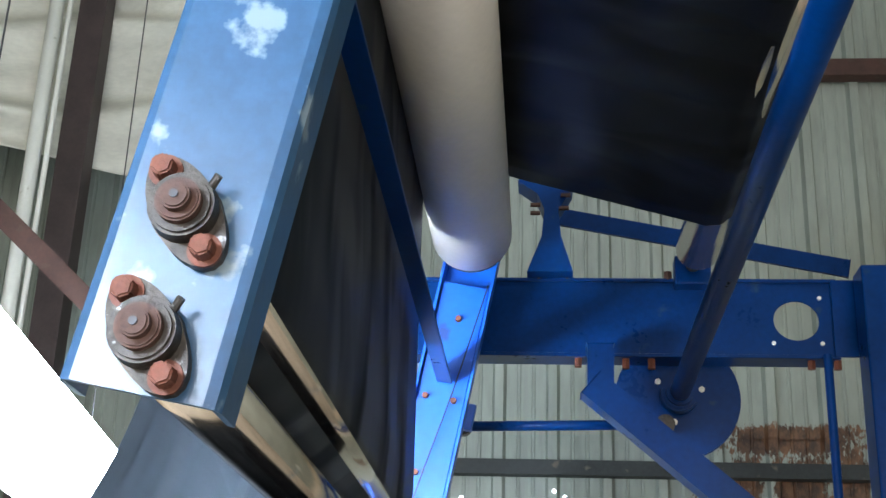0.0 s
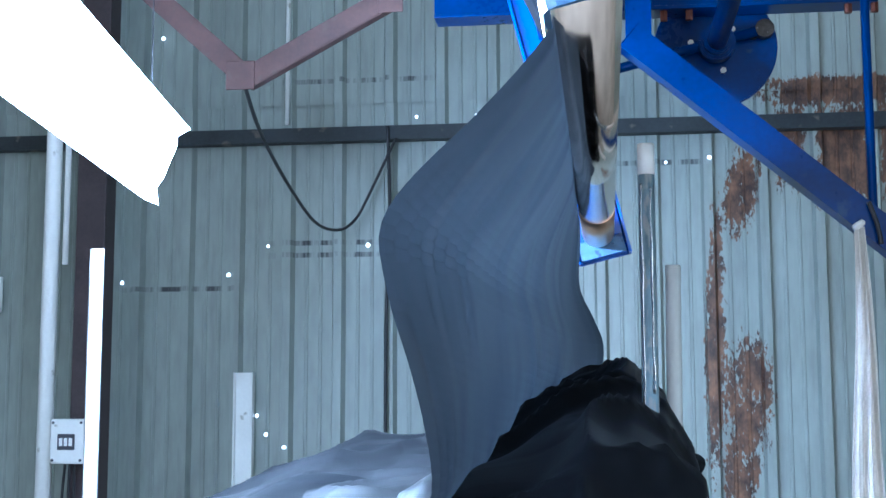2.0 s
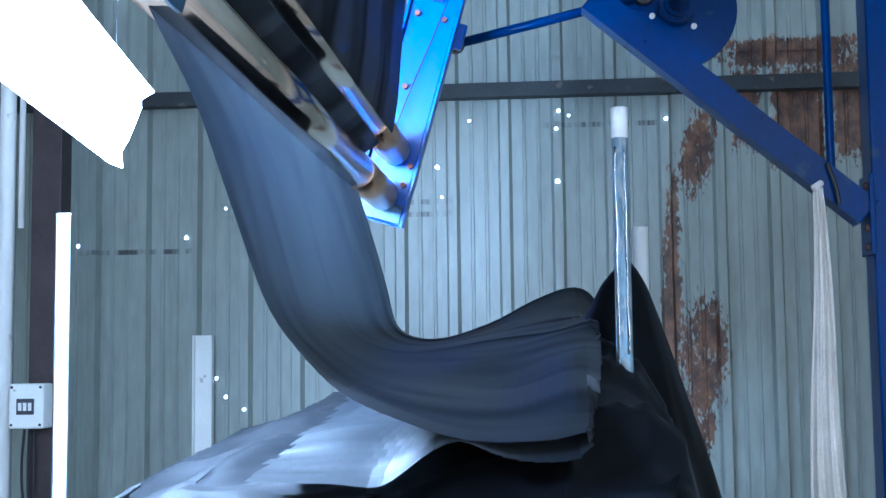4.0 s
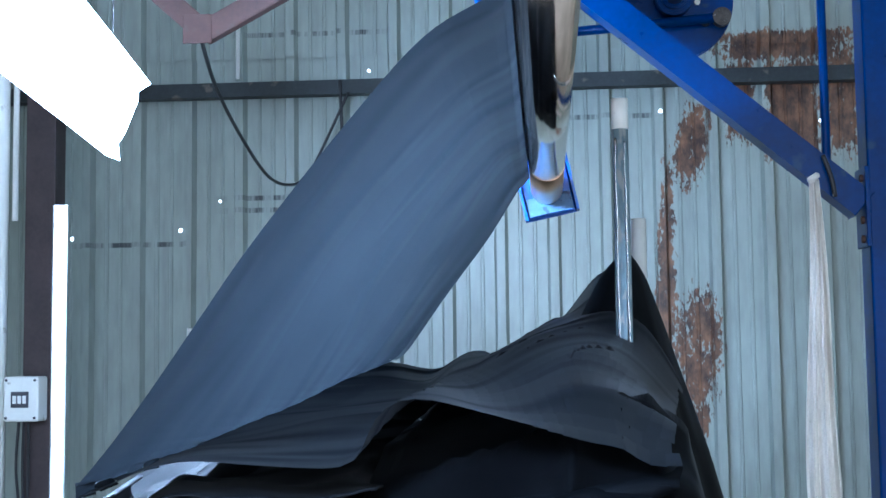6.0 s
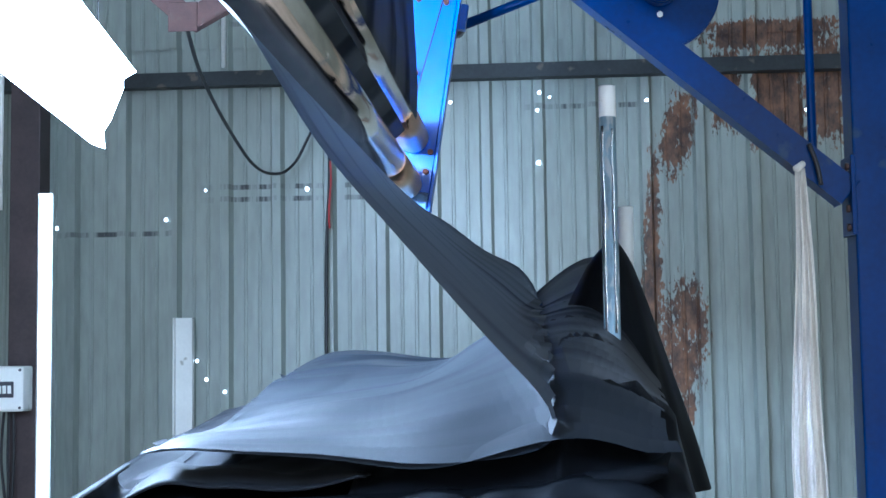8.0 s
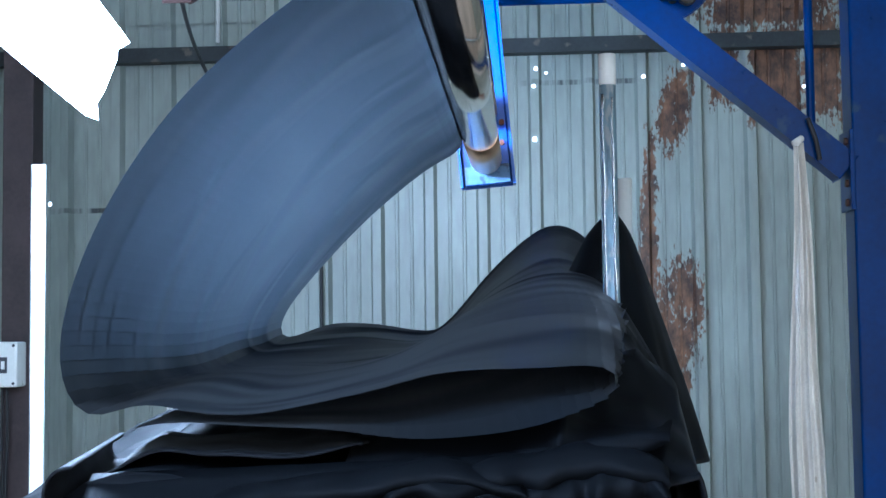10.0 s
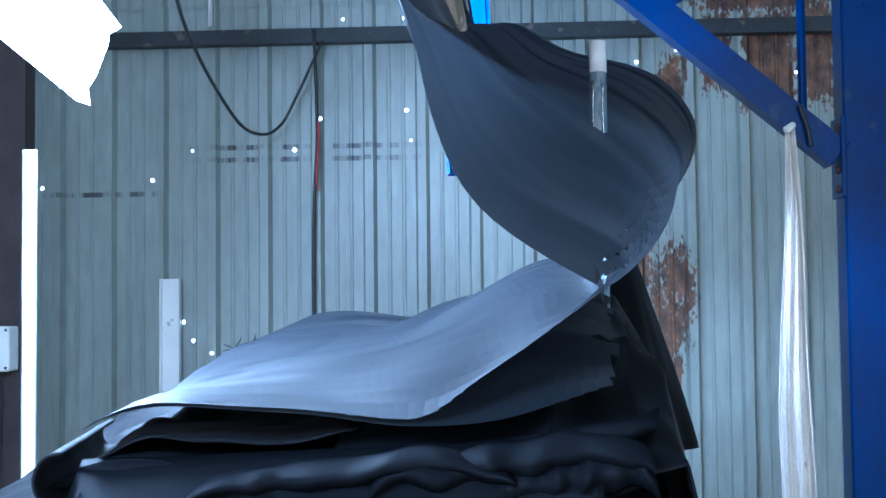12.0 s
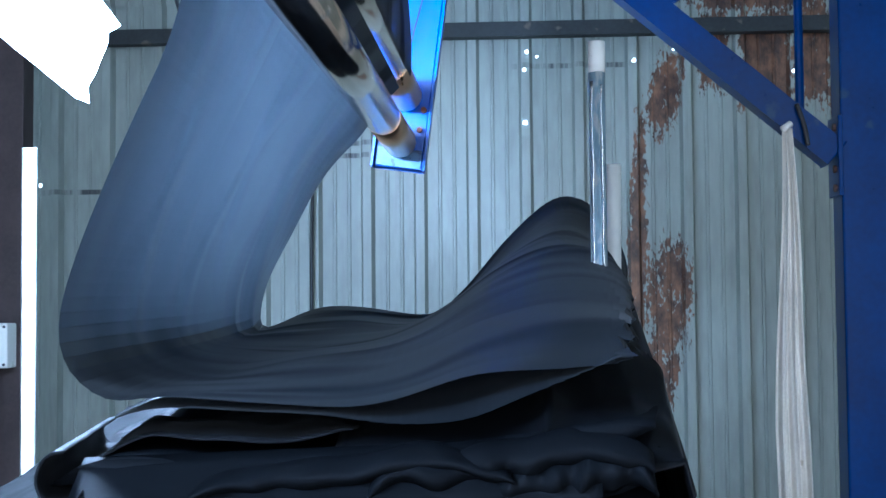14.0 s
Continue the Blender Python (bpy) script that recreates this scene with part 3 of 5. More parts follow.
# shaft with its crank disc
shaft = thing("crank_shaft", "blue drive shaft ending in a dark crank disc", "shaft", (0.445, 3.56, 2.385))
part("shaft", rod((0, -3.1, 0), (0, 0.03, 0), 0.027, seg=24), BLUE, shaft, smooth=True)
part("collar", rod((0, -0.04, 0), (0, 0.0, 0), 0.052, seg=28, bevel=0.004), BLUE, shaft)
part("collar", rod((0, -0.055, 0), (0, -0.03, 0), 0.038, seg=28, bevel=0.004), BLUE, shaft)
part("disc", rod((0, 0.02, 0), (0, 0.036, 0), 0.172, seg=56, bevel=0.003), BLUE, shaft, "dark blue crank disc")
for a in (30, 150, 270):
    part("bolt", rod((0.07 * math.cos(radians(a)), 0.012, 0.07 * math.sin(radians(a))), (0.07 * math.cos(radians(a)), 0.022, 0.07 * math.sin(radians(a))), 0.009, seg=6), PLASTIC, shaft)
shaft_stub = part("pin", rod((0.11, 0.0, 0), (0.11, 0.02, 0), 0.014, seg=14), CAST, shaft)

link = thing("connecting_rod", "slim blue connecting rod between crank disc and swing arm", "rod")
part("bar", rod((0.0, 0, 0), (0.55, 0, 0), 0.014, seg=14), BLUE, link, smooth=True)
part("rod_end", rod((0.0, -0.014, 0), (0.0, 0.014, 0), 0.026, seg=18), CAST, link)
part("rod_end", rod((0.55, -0.014, 0), (0.55, 0.014, 0), 0.026, seg=18), CAST, link)

# white covered roller on the pivot line
wr = thing("covered_roller", "thick white rubber-covered roller at the swing pivot", "roller", (PIVOT.x, 2.2, PIVOT.z))
part("sleeve", rod((0, -0.98, 0), (0, 1.0, 0), 0.105, seg=72), RUBBER, wr, smooth="sides")
part("end_ring", rod((0, 1.0, 0), (0, 1.03, 0), 0.098, seg=48), CAST, wr, "dark end ring")
part("axle", rod((0, -1.15, 0), (0, 1.3, 0), 0.025, seg=20), CAST, wr)

# chromed guide roller and the cloth, coloured as shaded, that runs in over it
gr = thing("guide_roller", "chromed guide roller lying on blue bearings", "roller", (0.485, 2.2, 2.728))
part("shell", rod((0, -1.1, 0), (0, 1.13, 0), 0.058, seg=56), CHROME, gr, smooth="sides")
part("axle", rod((0, -1.2, 0), (0, 1.3, 0), 0.02, seg=16), CAST, gr)
part("bearing", box(-0.05, 0.05, 1.25, 1.31, -0.055, 0.03, 0.006), BLUE, gr)


def feed(u, v):
    """In from above, round under the guide roller and up over the covered roller."""
    y = 1.30 + 1.70 * v
    path = [(PIVOT.x - 0.03, PIVOT.z + 0.104), (PIVOT.x + 0.05, PIVOT.z + 0.097), (PIVOT.x + 0.11, 2.793), (0.2, 2.738), (0.36, 2.695), (0.465, 2.666), (0.50, 2.667), (0.538, 2.695), (0.55, 2.75), (0.555, 3.1), (0.57, 3.75)]
    k = u * (len(path) - 1)
    i = min(int(k), len(path) - 2)
    q = k - i
    sag = 0.004 * math.sin(9 * v + 5 * u)
    return Vector((path[i][0] * (1 - q) + path[i + 1][0] * q, y, path[i][1] * (1 - q) + path[i + 1][1] * q + sag))


solo(part("feed_cloth", cloth_grid(feed, 40, 24, 0.003), SHADED, smooth=True), "cloth, coloured as shaded, running in over the chromed guide roller", "cloth")


def rag(u, v):
    z = 1.835 - 1.25 * v
    w = 0.011 + 0.032 * min(1, v * 1.6)
    x = 0.770 - 0.004 * v + (u - 0.42) * 2 * w
    return Vector((x + 0.004 * math.sin(9 * v), 3.335 + 0.009 * math.sin(u * 17 + 2.0 * v) + 0.004 * math.sin(u * 41 - 3 * v) - 0.03 * v * (u - 0.5), z))


hung_rag = thing("rag", "strip of creased white cloth hanging from the blue brace", "rag", (0.77, 3.335, 1.835))
for lo, hi, back in ((0.0, 0.62, 0.0), (0.5, 1.0, 0.012)):
    part("strip", cloth_grid(lambda u, v: rag(lo + (hi - lo) * u, v) - Vector((0.77, 3.335 - back, 1.835)), 26, 40, 0.002), RAG, hung_rag, smooth=True)
part("knot", rod((-0.012, 0.0, -0.006), (0.014, 0.004, 0.014), 0.011, 0.008, seg=12, bevel=0.003), RAG, hung_rag, "tight knot of white cloth", smooth=True)
solo(part("tape_end", cable([(0.80, 3.35, 1.90), (0.818, 3.345, 1.84), (0.826, 3.345, 1.79)], 0.006), CABLE, smooth=True), "dark frayed string end on the blue brace", "string")

# ---- the swinging frame ----
swing = thing("swing_frame", "swinging blue frame with two chromed delivery rollers", "swing frame", PIVOT)
LOW, UP, FOOT, ROLL = -0.918, -0.795, -0.988, 0.041


def channel(y_web, y_lip, hw, dx=0.0):
    """A channel arm: web at y_web, flanges reaching to y_lip, rounded outer corners."""
    s = 1 if y_lip > y_web else -1
    t, r = 0.007, 0.014
    pts = [(-hw, y_lip), (-hw, y_web + s * r), (-hw + 0.3 * r, y_web + s * 0.3 * r), (-hw + r, y_web), (hw - r, y_web), (hw - 0.3 * r, y_web + s * 0.3 * r), (hw, y_web + s * r), (hw, y_lip),
           (hw - t, y_lip), (hw - t, y_web + s * t), (-hw + t, y_web + s * t), (-hw + t, y_lip)]
    return extrude_outline([(x + dx, y) for x, y in pts], "z", FOOT + 0.004 * (dx > 0), 0.12)


near_arm = part("arm", channel(1.15, 1.215, 0.076, 0.021), NAVY, swing, "worn blue channel arm with scratched paint")
far_arm = part("arm", channel(3.37, 3.305, 0.072), BLUE_LIT, swing, "blue channel arm, coloured brighter as lit")
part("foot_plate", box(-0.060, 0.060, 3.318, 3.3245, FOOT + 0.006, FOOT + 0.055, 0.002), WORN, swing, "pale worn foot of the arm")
part("face_plate", box(-0.062, 0.062, 3.325, 3.333, FOOT + 0.004, -0.1, 0.002), BLUE_LIT, swing)
for z in (LOW, UP):
    part("roller", rod((0, 1.24, z), (0, 3.30, z), ROLL, seg=56), CHROME, swing, "polished chromed roller", smooth="sides")
    # added sleeve that carries the painted warm reflection
    part("reflection_sleeve", rod((0, 2.86, z), (0, 3.297, z), ROLL + 0.0006, seg=56), WARM_END, swing, "roller end tinted copper for its warm reflection", smooth="sides")
    part("roller_journal", rod((0, 3.295, z), (0, 3.326, z), 0.028, seg=24), CAST, swing)
    part("axle", rod((0, 1.16, z), (0, 3.39, z), 0.0125, seg=18), CAST, swing)


BX = 0.020


def bearing(z):
    """Two-bolt flange bearing on the arm's outer face, leaning over."""
    a = radians(40)
    ux, uz = -math.sin(a), math.cos(a)
    out = []
    for k in range(40):
        q = 6.2832 * k / 40
        ex, ey = math.cos(q), math.sin(q)
        rad = 1 / math.sqrt((ex / 0.060) ** 2 + (ey / 0.031) ** 2)
        rad = max(rad, 0.0325) if abs(ex) < 0.75 else rad
        px, py = rad * ex, rad * ey
        out.append((BX + px * ux + py * uz, z + px * uz - py * ux))
    b = part("bearing", extrude_outline(out, "y", 1.137, 1.15), CAST, swing, "greasy cast-iron flange bearing")
    part("hub", rod((BX, 1.118, z) , (BX, 1.14, z), 0.0305, 0.032, seg=36, bevel=0.003), CAST, b)
    part("inner_ring", rod((BX, 1.108, z) , (BX, 1.121, z), 0.021, seg=30, bevel=0.002), RUSTY, b)
    part("shaft_end", rod((BX, 1.098, z) , (BX, 1.112, z), 0.0135, seg=24, bevel=0.002), RUSTY, b, "rusty shaft end")
    part("centre_mark", rod((BX, 1.096, z) , (BX, 1.1, z), 0.004, seg=10), INK, b)
    for s in (-1, 1):
        x, zz = BX + s * 0.0445 * ux, z + s * 0.0445 * uz
        part("bolt", rod((x, 1.118, zz), (x, 1.139, zz), 0.0115, 0.0125, seg=6, bevel=0.002), BOLT, b, "rusty hexagon bolt")
        part("washer", rod((x, 1.1345, zz), (x, 1.139, zz), 0.016, seg=20), BOLT, b)
    part("nipple", rod((BX + 0.018, 1.133, z + 0.024), (BX + 0.024, 1.128, z + 0.036), 0.004, seg=10), CAST, b)


bearing(LOW - 0.016)
bearing(UP - 0.02)
# tie bar of angle iron between the arms
bm = box(-0.018, -0.012, 1.2, 3.31, -0.375, -0.335, 0.001)
box(-0.018, 0.022, 1.2, 3.31, -0.379, -0.373, 0.001, bm=bm)
part("tie_bar", bm, BLUE, swing, "blue angle-iron tie bar")
for x, z in ((-0.04, -0.42), (0.035, -0.42), (0.0, -0.2), (0.045, LOW + 0.04), (0.05, UP - 0.03), (-0.02, -0.62)):
    part("bolt", rod((x, 3.308, z), (x, 3.33, z), 0.008, seg=6), BOLT, swing, "rusty bolt")
part("cord", cable([(0.06, 3.30, -0.1), (0.03, 3.3, -0.4), (0.0, 3.3, -0.62), (-0.02, 3.3, -0.8)], 0.0018, sub=3), CABLE, swing)
part("lug", box(0.0, 0.09, 3.37, 3.40, -0.475, -0.405, 0.003), BLUE_LIT, swing)


def web(u, v):
    """Cloth from the covered roller down to the pair of chromed rollers."""
    y = 1.35 + 1.6 * v
    path = [(-0.107, 0.0), (-0.07, -0.2), (-0.02, -0.45), (0.034, -0.72), (0.043, -0.80), (0.004, -0.852), (-0.040, -0.89), (-0.0445, -0.92)]
    k = u * (len(path) - 1)
    i = min(int(k), len(path) - 2)
    q = k - i
    return Vector((path[i][0] * (1 - q) + path[i + 1][0] * q, y, path[i][1] * (1 - q) + path[i + 1][1] * q))


part("web", cloth_grid(web, 64, 8, 0.002), CLOTH, swing, "charcoal cloth web between the rollers", smooth=True)

# ---- the stack of cloth ----
pole = thing("stack_pole", "steel pole with peeling silver foil and bare pale top", "pole", (0.190, 1.95, 0))
part("tube", rod((0, 0, 0), (0.0, 0, 1.735), 0.0128, seg=24), PEEL, pole, smooth="sides")
part("top", rod((0, 0, 1.735), (0.0, 0, 1.783), 0.0134, seg=24), PLASTIC, pole, "bare pale top end", smooth=True)
for x, dx, z0, z1 in ((0.003, 0.007, 1.40, 1.715), (-0.0115, 0.007, 1.28, 1.72)):
    part("foil_flap", cloth_grid(lambda u, v: Vector((x + dx * u * (0.6 + 0.6 * wob(v * 4, z0, 3)) + 0.0012 * wob(v * 9, 2, z0), -0.0125 + 0.2 * abs(x) - 0.003 * u, z0 + (z1 - z0) * v)), 4, 40, 0.0008), FOIL, pole, "torn strip of silver foil", smooth=True)
pvc = thing("plastic_pipe", "short white plastic pipe standing behind the foiled pole", "pipe", (0.240, 2.5, 0))
part("tube", rod((0, 0, 0), (0.016, 0, 1.653), 0.0148, seg=24), PLASTIC, pvc, smooth=True)
st = thing("upright_batten", "plain white upright batten beside the cloth stack", "batten", (-0.935, 2.55, 0))
part("face", box(-0.015, 0.015, -0.004, 0.004, 0, 1.712, 0.001), PLASTIC, st)
part("flange", box(-0.015, -0.011, -0.004, 0.03, 0, 1.712, 0.001), PLASTIC, st)


def stack_top(x, y):
    """Height of the stack's upper face."""
    k = (y - 1.3) / 1.65
    h = 1.195 + 0.105 * k
    h += 0.05 * max(0, (x + 0.15)) * 2
    if x < -0.4:
        h -= 0.35 * (-0.4 - x)
    return h


def layer(k, n):
    """One folded layer: a flattened loop of cloth with round folds, waving along its length."""
    top = k / (n - 1)
    zt = 1.2 * (0.015 + 0.985 * top) + 0.006 * random.uniform(-1, 1) * (0 < k < n - 1)
    lo_x, hi_x = -0.40 - 0.05 * random.random() - 0.30 * (1 - top) * 0.3, 0.195 + 0.05 * random.random() + 0.02 * (1 - top)
    y0, y1 = 1.345 + random.uniform(-0.045, 0.05), 2.96 + random.uniform(-0.03, 0.03)
    h = 1.2 / n * 0.5 * 0.98
    bm = bmesh.new()
    rings, nx, ny, ph = [], 22, 26, random.uniform(0, 50)
    for j in range(ny + 1):
        y = y0 + (y1 - y0) * j / ny
        lx = lo_x + 0.03 * wob(y * 2.2, ph, 0) - (0.33 if top > 0.7 else 0.2) * max(0, (y - 1.75) / 1.2)
        rx = hi_x + 0.03 * wob(y * 2.5, ph, 9) + 0.07 * min(1.0, max(0.0, (y - 1.4) / 0.9))
        ring = []
        for side in (1, -1):
            for i in range(nx + 1):
                u = i / nx if side == 1 else 1 - i / nx
                x = lx + (rx - lx) * u
                lift = (stack_top(x, y) - 1.2) * top
                e = math.sqrt(max(0.0, 1 - (2 * u - 1) ** 8))
                z = zt + lift + side * h * (0.15 + 0.85 * e) + (0.012 + 0.010 * u) * wob(x * 4.5, y * 1.6, 3 + 0.14 * k) + 0.007 * wob(x * 13, y * 6, ph)
                ring.append(bm.verts.new((x, y + 0.012 * wob(x * 6, ph, side), z)))
        rings.append(ring)
    m = len(rings[0])
    for a, b in zip(rings, rings[1:]):
        for i in range(m):
            bm.faces.new((a[i], a[(i + 1) % m], b[(i + 1) % m], b[i]))
    for ring in (rings[0], rings[-1]):
        for i in range(nx):
            bm.faces.new((ring[i], ring[i + 1], ring[m - 2 - i], ring[m - 1 - i]))
    return bm


random.seed(11)
stack = thing("cloth_stack", "tall stack of plaited charcoal cloth in uneven folds", "cloth stack", (0, 0, 0))
LAYERS = 48
for k in range(LAYERS):
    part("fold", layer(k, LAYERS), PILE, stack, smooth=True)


HEAP_X = (-0.14, -0.02, 0.08, 0.15, 0.20, 0.25, 0.292, 0.33, 0.36)
HEAP_F = (0.0, 0.5, 0.9, 1.0, 0.97, 0.72, 0.15, -1.0, -2.4)


def heap(x, y):
    """Height of the cloth thrown up against the pole: a crest with slack folds running down from it."""
    crest = float(np.interp(y, (1.33, 1.40, 1.55, 1.75, 2.05, 2.42, 2.7, 2.95), (1.20, 1.27, 1.325, 1.375, 1.42, 1.47, 1.43, 1.37)))
    v = min(1.0, max(0.0, (y - 1.36) / 1.58))
    xx = x + 0.06 * (1 - v) * min(1.0, max(0.0, (x + 0.02) / 0.2))
    f = float(np.interp(xx, HEAP_X, HEAP_F))
    base = 1.265 + 0.05 * v - 0.05 * max(0.0, 1 - v * 6)
    z = base + (crest - base) * f if f > 0 else base + 0.14 * f
    s = min(1.0, max(0.0, (xx + 0.14) / 0.12)) * (1.0 if f > 0.1 else 0.3)
    ridge = 1 - min(1.0, 3.2 * abs(wob(x * 4.2 - y * 2.6, y * 2.2 + x * 2, 8)))
    return z + s * (0.034 * ridge ** 2 - 0.013 + 0.022 * wob(x * 6, y * 4, 1) + 0.008 * wob(x * 15, y * 9, 5))


def drape(u, v):
    y = 1.33 + 1.61 * v
    k = u * 8
    i = min(int(k), 7)
    xx = HEAP_X[i] + (HEAP_X[i + 1] - HEAP_X[i]) * (k - i)
    x = xx - 0.06 * (1 - v) * min(1.0, max(0.0, (xx + 0.02) / 0.26))
    return Vector((x + 0.006 * wob(y * 5, u * 3, 3), y, heap(x, y)))


part("drape", cloth_grid(drape, 88, 110, 0.003), SHADED, stack, "cloth, coloured as shaded, thrown up against the pole", smooth=True)


def corner_flap(u, v):
    """A pointed corner of cloth standing behind the pole: u round the cone, v from foot to tip."""
    a = radians(200 + 165 * u)
    wide = (1 - v) ** 0.85
    rx, ry = (0.19 if math.cos(a) < 0 else 0.155) * wide + 0.016, 0.20 * wide + 0.012
    crease = 0.10 * wide * wob(u * 5, v * 1.3, 4) + 0.05 * wide * wob(u * 11, v * 2, 9)
    return Vector((0.020 * v + rx * math.cos(a) * (1 + crease), ry * math.sin(a) * (1 + 1.4 * crease), -0.20 + 0.425 * v - 0.012 * max(0.0, v - 0.9) * 10 * abs(2 * u - 1)))


corner = part("cloth_corner", cloth_grid(corner_flap, 60, 48, 0.003), SHADED, smooth=True)
solo(corner, "cloth corner, coloured as shaded, thrown up against the plastic pipe", "cloth")


def tail_z(x, y):
    v = (y - 1.38) / 1.5
    u = min(1.0, max(0.0, (-0.12 - x) / (0.56 + 0.46 * v)))
    ridge = 1 - min(1.0, 3.0 * abs(wob(x * 3.4 + y * 1.5, y * 2.8 - x * 2, 8)))
    return stack_top(x, y) + 0.022 - (0.07 + 0.05 * v) * u ** 3 + 0.010 * math.sin(7 * u + 5 * v) + 0.014 * ridge ** 2 + 0.014 * wob(x * 7, y * 3.5, 2) + 0.004 * wob(x * 19 + y * 8, y * 5, 4)


def tail(u, v):
    """The end of an earlier fold, coloured as lit, that slides off the stack's open side."""
    y = 1.38 + 1.5 * v
    x = -0.12 - (0.56 + 0.46 * v) * u
    return Vector((x, y, tail_z(x, y)))


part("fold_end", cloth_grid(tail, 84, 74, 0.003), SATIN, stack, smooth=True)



def frill(u, v):
    """Frayed pale selvage along the far edge of the lit fold."""
    x = -0.76 + 0.20 * u
    tooth = 0.7 + 0.9 * wob(u * 40, 1, 1) + 0.5 * wob(u * 11, 4, 1)
    return Vector((x, 2.90 + 0.012 * math.sin(55 * u) * v, stack_top(x, 2.88) + 0.005 + 0.012 * v * tooth))


part("selvage", cloth_grid(frill, 90, 3, 0.001), SELVAGE, stack, "frayed pale selvage")


def hem(xa, xb, za, zb, drop, seed):
    """A fold's slack edge hanging over the stack's near face."""
    def f(u, v):
        x = xa + (xb - xa) * u + 0.012 * wob(u * 4, v, seed)
        z = za + (zb - za) * u + 0.012 * wob(u * 5, 0, seed + 3) - 0.03 * abs(2 * u - 1) ** 5
        low = drop * (0.55 + 0.6 * wob(u * 6, 2, seed) ** 2 + 0.35 * math.sin(3.1416 * u))
        if v < 0.5:
            k = v / 0.5
            return Vector((x, 1.62 - 0.30 * k, z + 0.016 * math.sin(1.57 * k)))
        k = (v - 0.5) / 0.5
        return Vector((x, 1.32 - 0.028 * math.sin(3.1416 * k) + 0.02 * wob(u * 9, k, seed + 5), z + 0.016 - low * k))
    return f


for n_, (xa, xb, za, zb, drop) in enumerate(((-0.30, 0.06, 1.185, 1.22, 0.035), (-0.10, 0.20, 1.20, 1.235, 0.045), (0.02, 0.205, 1.19, 1.215, 0.05), (-0.40, -0.06, 1.16, 1.165, 0.04), (0.06, 0.215, 1.13, 1.14, 0.055), (-0.2, 0.15, 1.12, 1.125, 0.04), (-0.38, 0.0, 1.09, 1.085, 0.04))):
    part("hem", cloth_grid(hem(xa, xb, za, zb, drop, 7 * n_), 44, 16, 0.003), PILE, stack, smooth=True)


def front_drape(u, v):
    """A smooth fold that hangs down over the stack's near face."""
    x = -0.41 + 0.56 * u - 0.03 * v
    z = 1.214 + 0.022 * u - 0.45 * v - 0.05 * max(0.0, u - 0.75) * v
    return Vector((x + 0.01 * wob(v * 3, u * 2, 5), 1.288 - 0.018 * v + 0.014 * wob(u * 7 + 0.6 * v, v * 1.2, 17) + 0.07 * max(0.0, 0.12 - v) * 8 * (1 - v), z))


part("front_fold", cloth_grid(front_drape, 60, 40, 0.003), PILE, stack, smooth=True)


def fold_curl(u, v):
    """The rounded end of a laid fold at the stack's near corner: a half tube that opens towards the front."""
    a = radians(80 + 250 * u)
    r = 0.030 - 0.012 * v
    return Vector((-0.418 - 0.05 * v + r * math.cos(a) * 0.9, 1.30 + 0.34 * v + 0.01 * wob(u * 3, v * 4, 2), 1.197 + 0.02 * v + r * math.sin(a)))


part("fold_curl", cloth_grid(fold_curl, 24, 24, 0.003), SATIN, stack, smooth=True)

# ---- the cloth that is being laid ----
STRIPS, LANES = 200, 32
SHEET_W, SHEET_L = 1.66, 0.0165
sheet = thing("falling_cloth", "charcoal satin cloth swinging down from the rollers onto the stack", "cloth")
patch_mesh = bpy.data.meshes.new("patch")
hw_, hl_ = SHEET_W / LANES * 0.53, SHEET_L * 0.535
patch_mesh.from_pydata([(-hl_, -hw_, 0), (hl_, -hw_, 0), (hl_, hw_, 0), (-hl_, hw_, 0)], [], [(0, 1, 2, 3)])
patch_mesh.materials.append(CLOTH)


def cloth_patch():
    ob = new("patch", patch_mesh)
    ob.parent = sheet
    return ob


strips = [[cloth_patch() for lane in range(LANES)] for k in range(STRIPS)]


def ground(x, y, early):
    """What the laid cloth rests on; before the stack has grown, the heap at the pole stays bare."""
    z = stack_top(x, y) + 0.012
    if not early:
        z = max(z, heap(min(x, 0.27), y))
    if x < -0.05:
        k = min(1.0, (-0.05 - x) / 0.15)
        z = z * (1 - k) + (tail_z(x, y) + 0.012) * k
        if x < -0.66 - 0.45 * (y - 1.38) / 1.5:
            z = 0.0
    elif x > 0.29:
        z -= 2.5 * (x - 0.29)
    return z


# ---- all that moves ----
SWING_PERIOD, SWING_EAST = 4.61, 1.8
SWING = [(-2.305, -0.372), (-2.13, -0.362), (-1.8, -0.285), (-1.6, -0.228), (-1.3, -0.124), (-1.1, -0.055), (-0.8, 0.011), (-0.55, 0.058), (-0.3, 0.095), (-0.1, 0.114), (0.09, 0.118),
         (0.2, 0.110), (0.5, 0.066), (0.7, 0.030), (1.09, -0.082), (1.5, -0.228), (1.7, -0.288), (1.98, -0.345), (2.305, -0.372)]


def swing_phase(t):
    return (t - SWING_EAST + SWING_PERIOD / 2) % SWING_PERIOD - SWING_PERIOD / 2


def swing_x(t):
    """Where the lower roller hangs, west to east, over one stroke of the crank."""
    p = np.array(SWING)
    return float(np.mean([np.interp(swing_phase(t + d), p[:, 0], p[:, 1]) for d in (-0.06, 0.0, 0.06)]))


def swing_angle(t):
    """Degrees; positive swings the rollers to the east."""
    return math.degrees(math.asin((swing_x(t) - PIVOT.x) / 0.918))


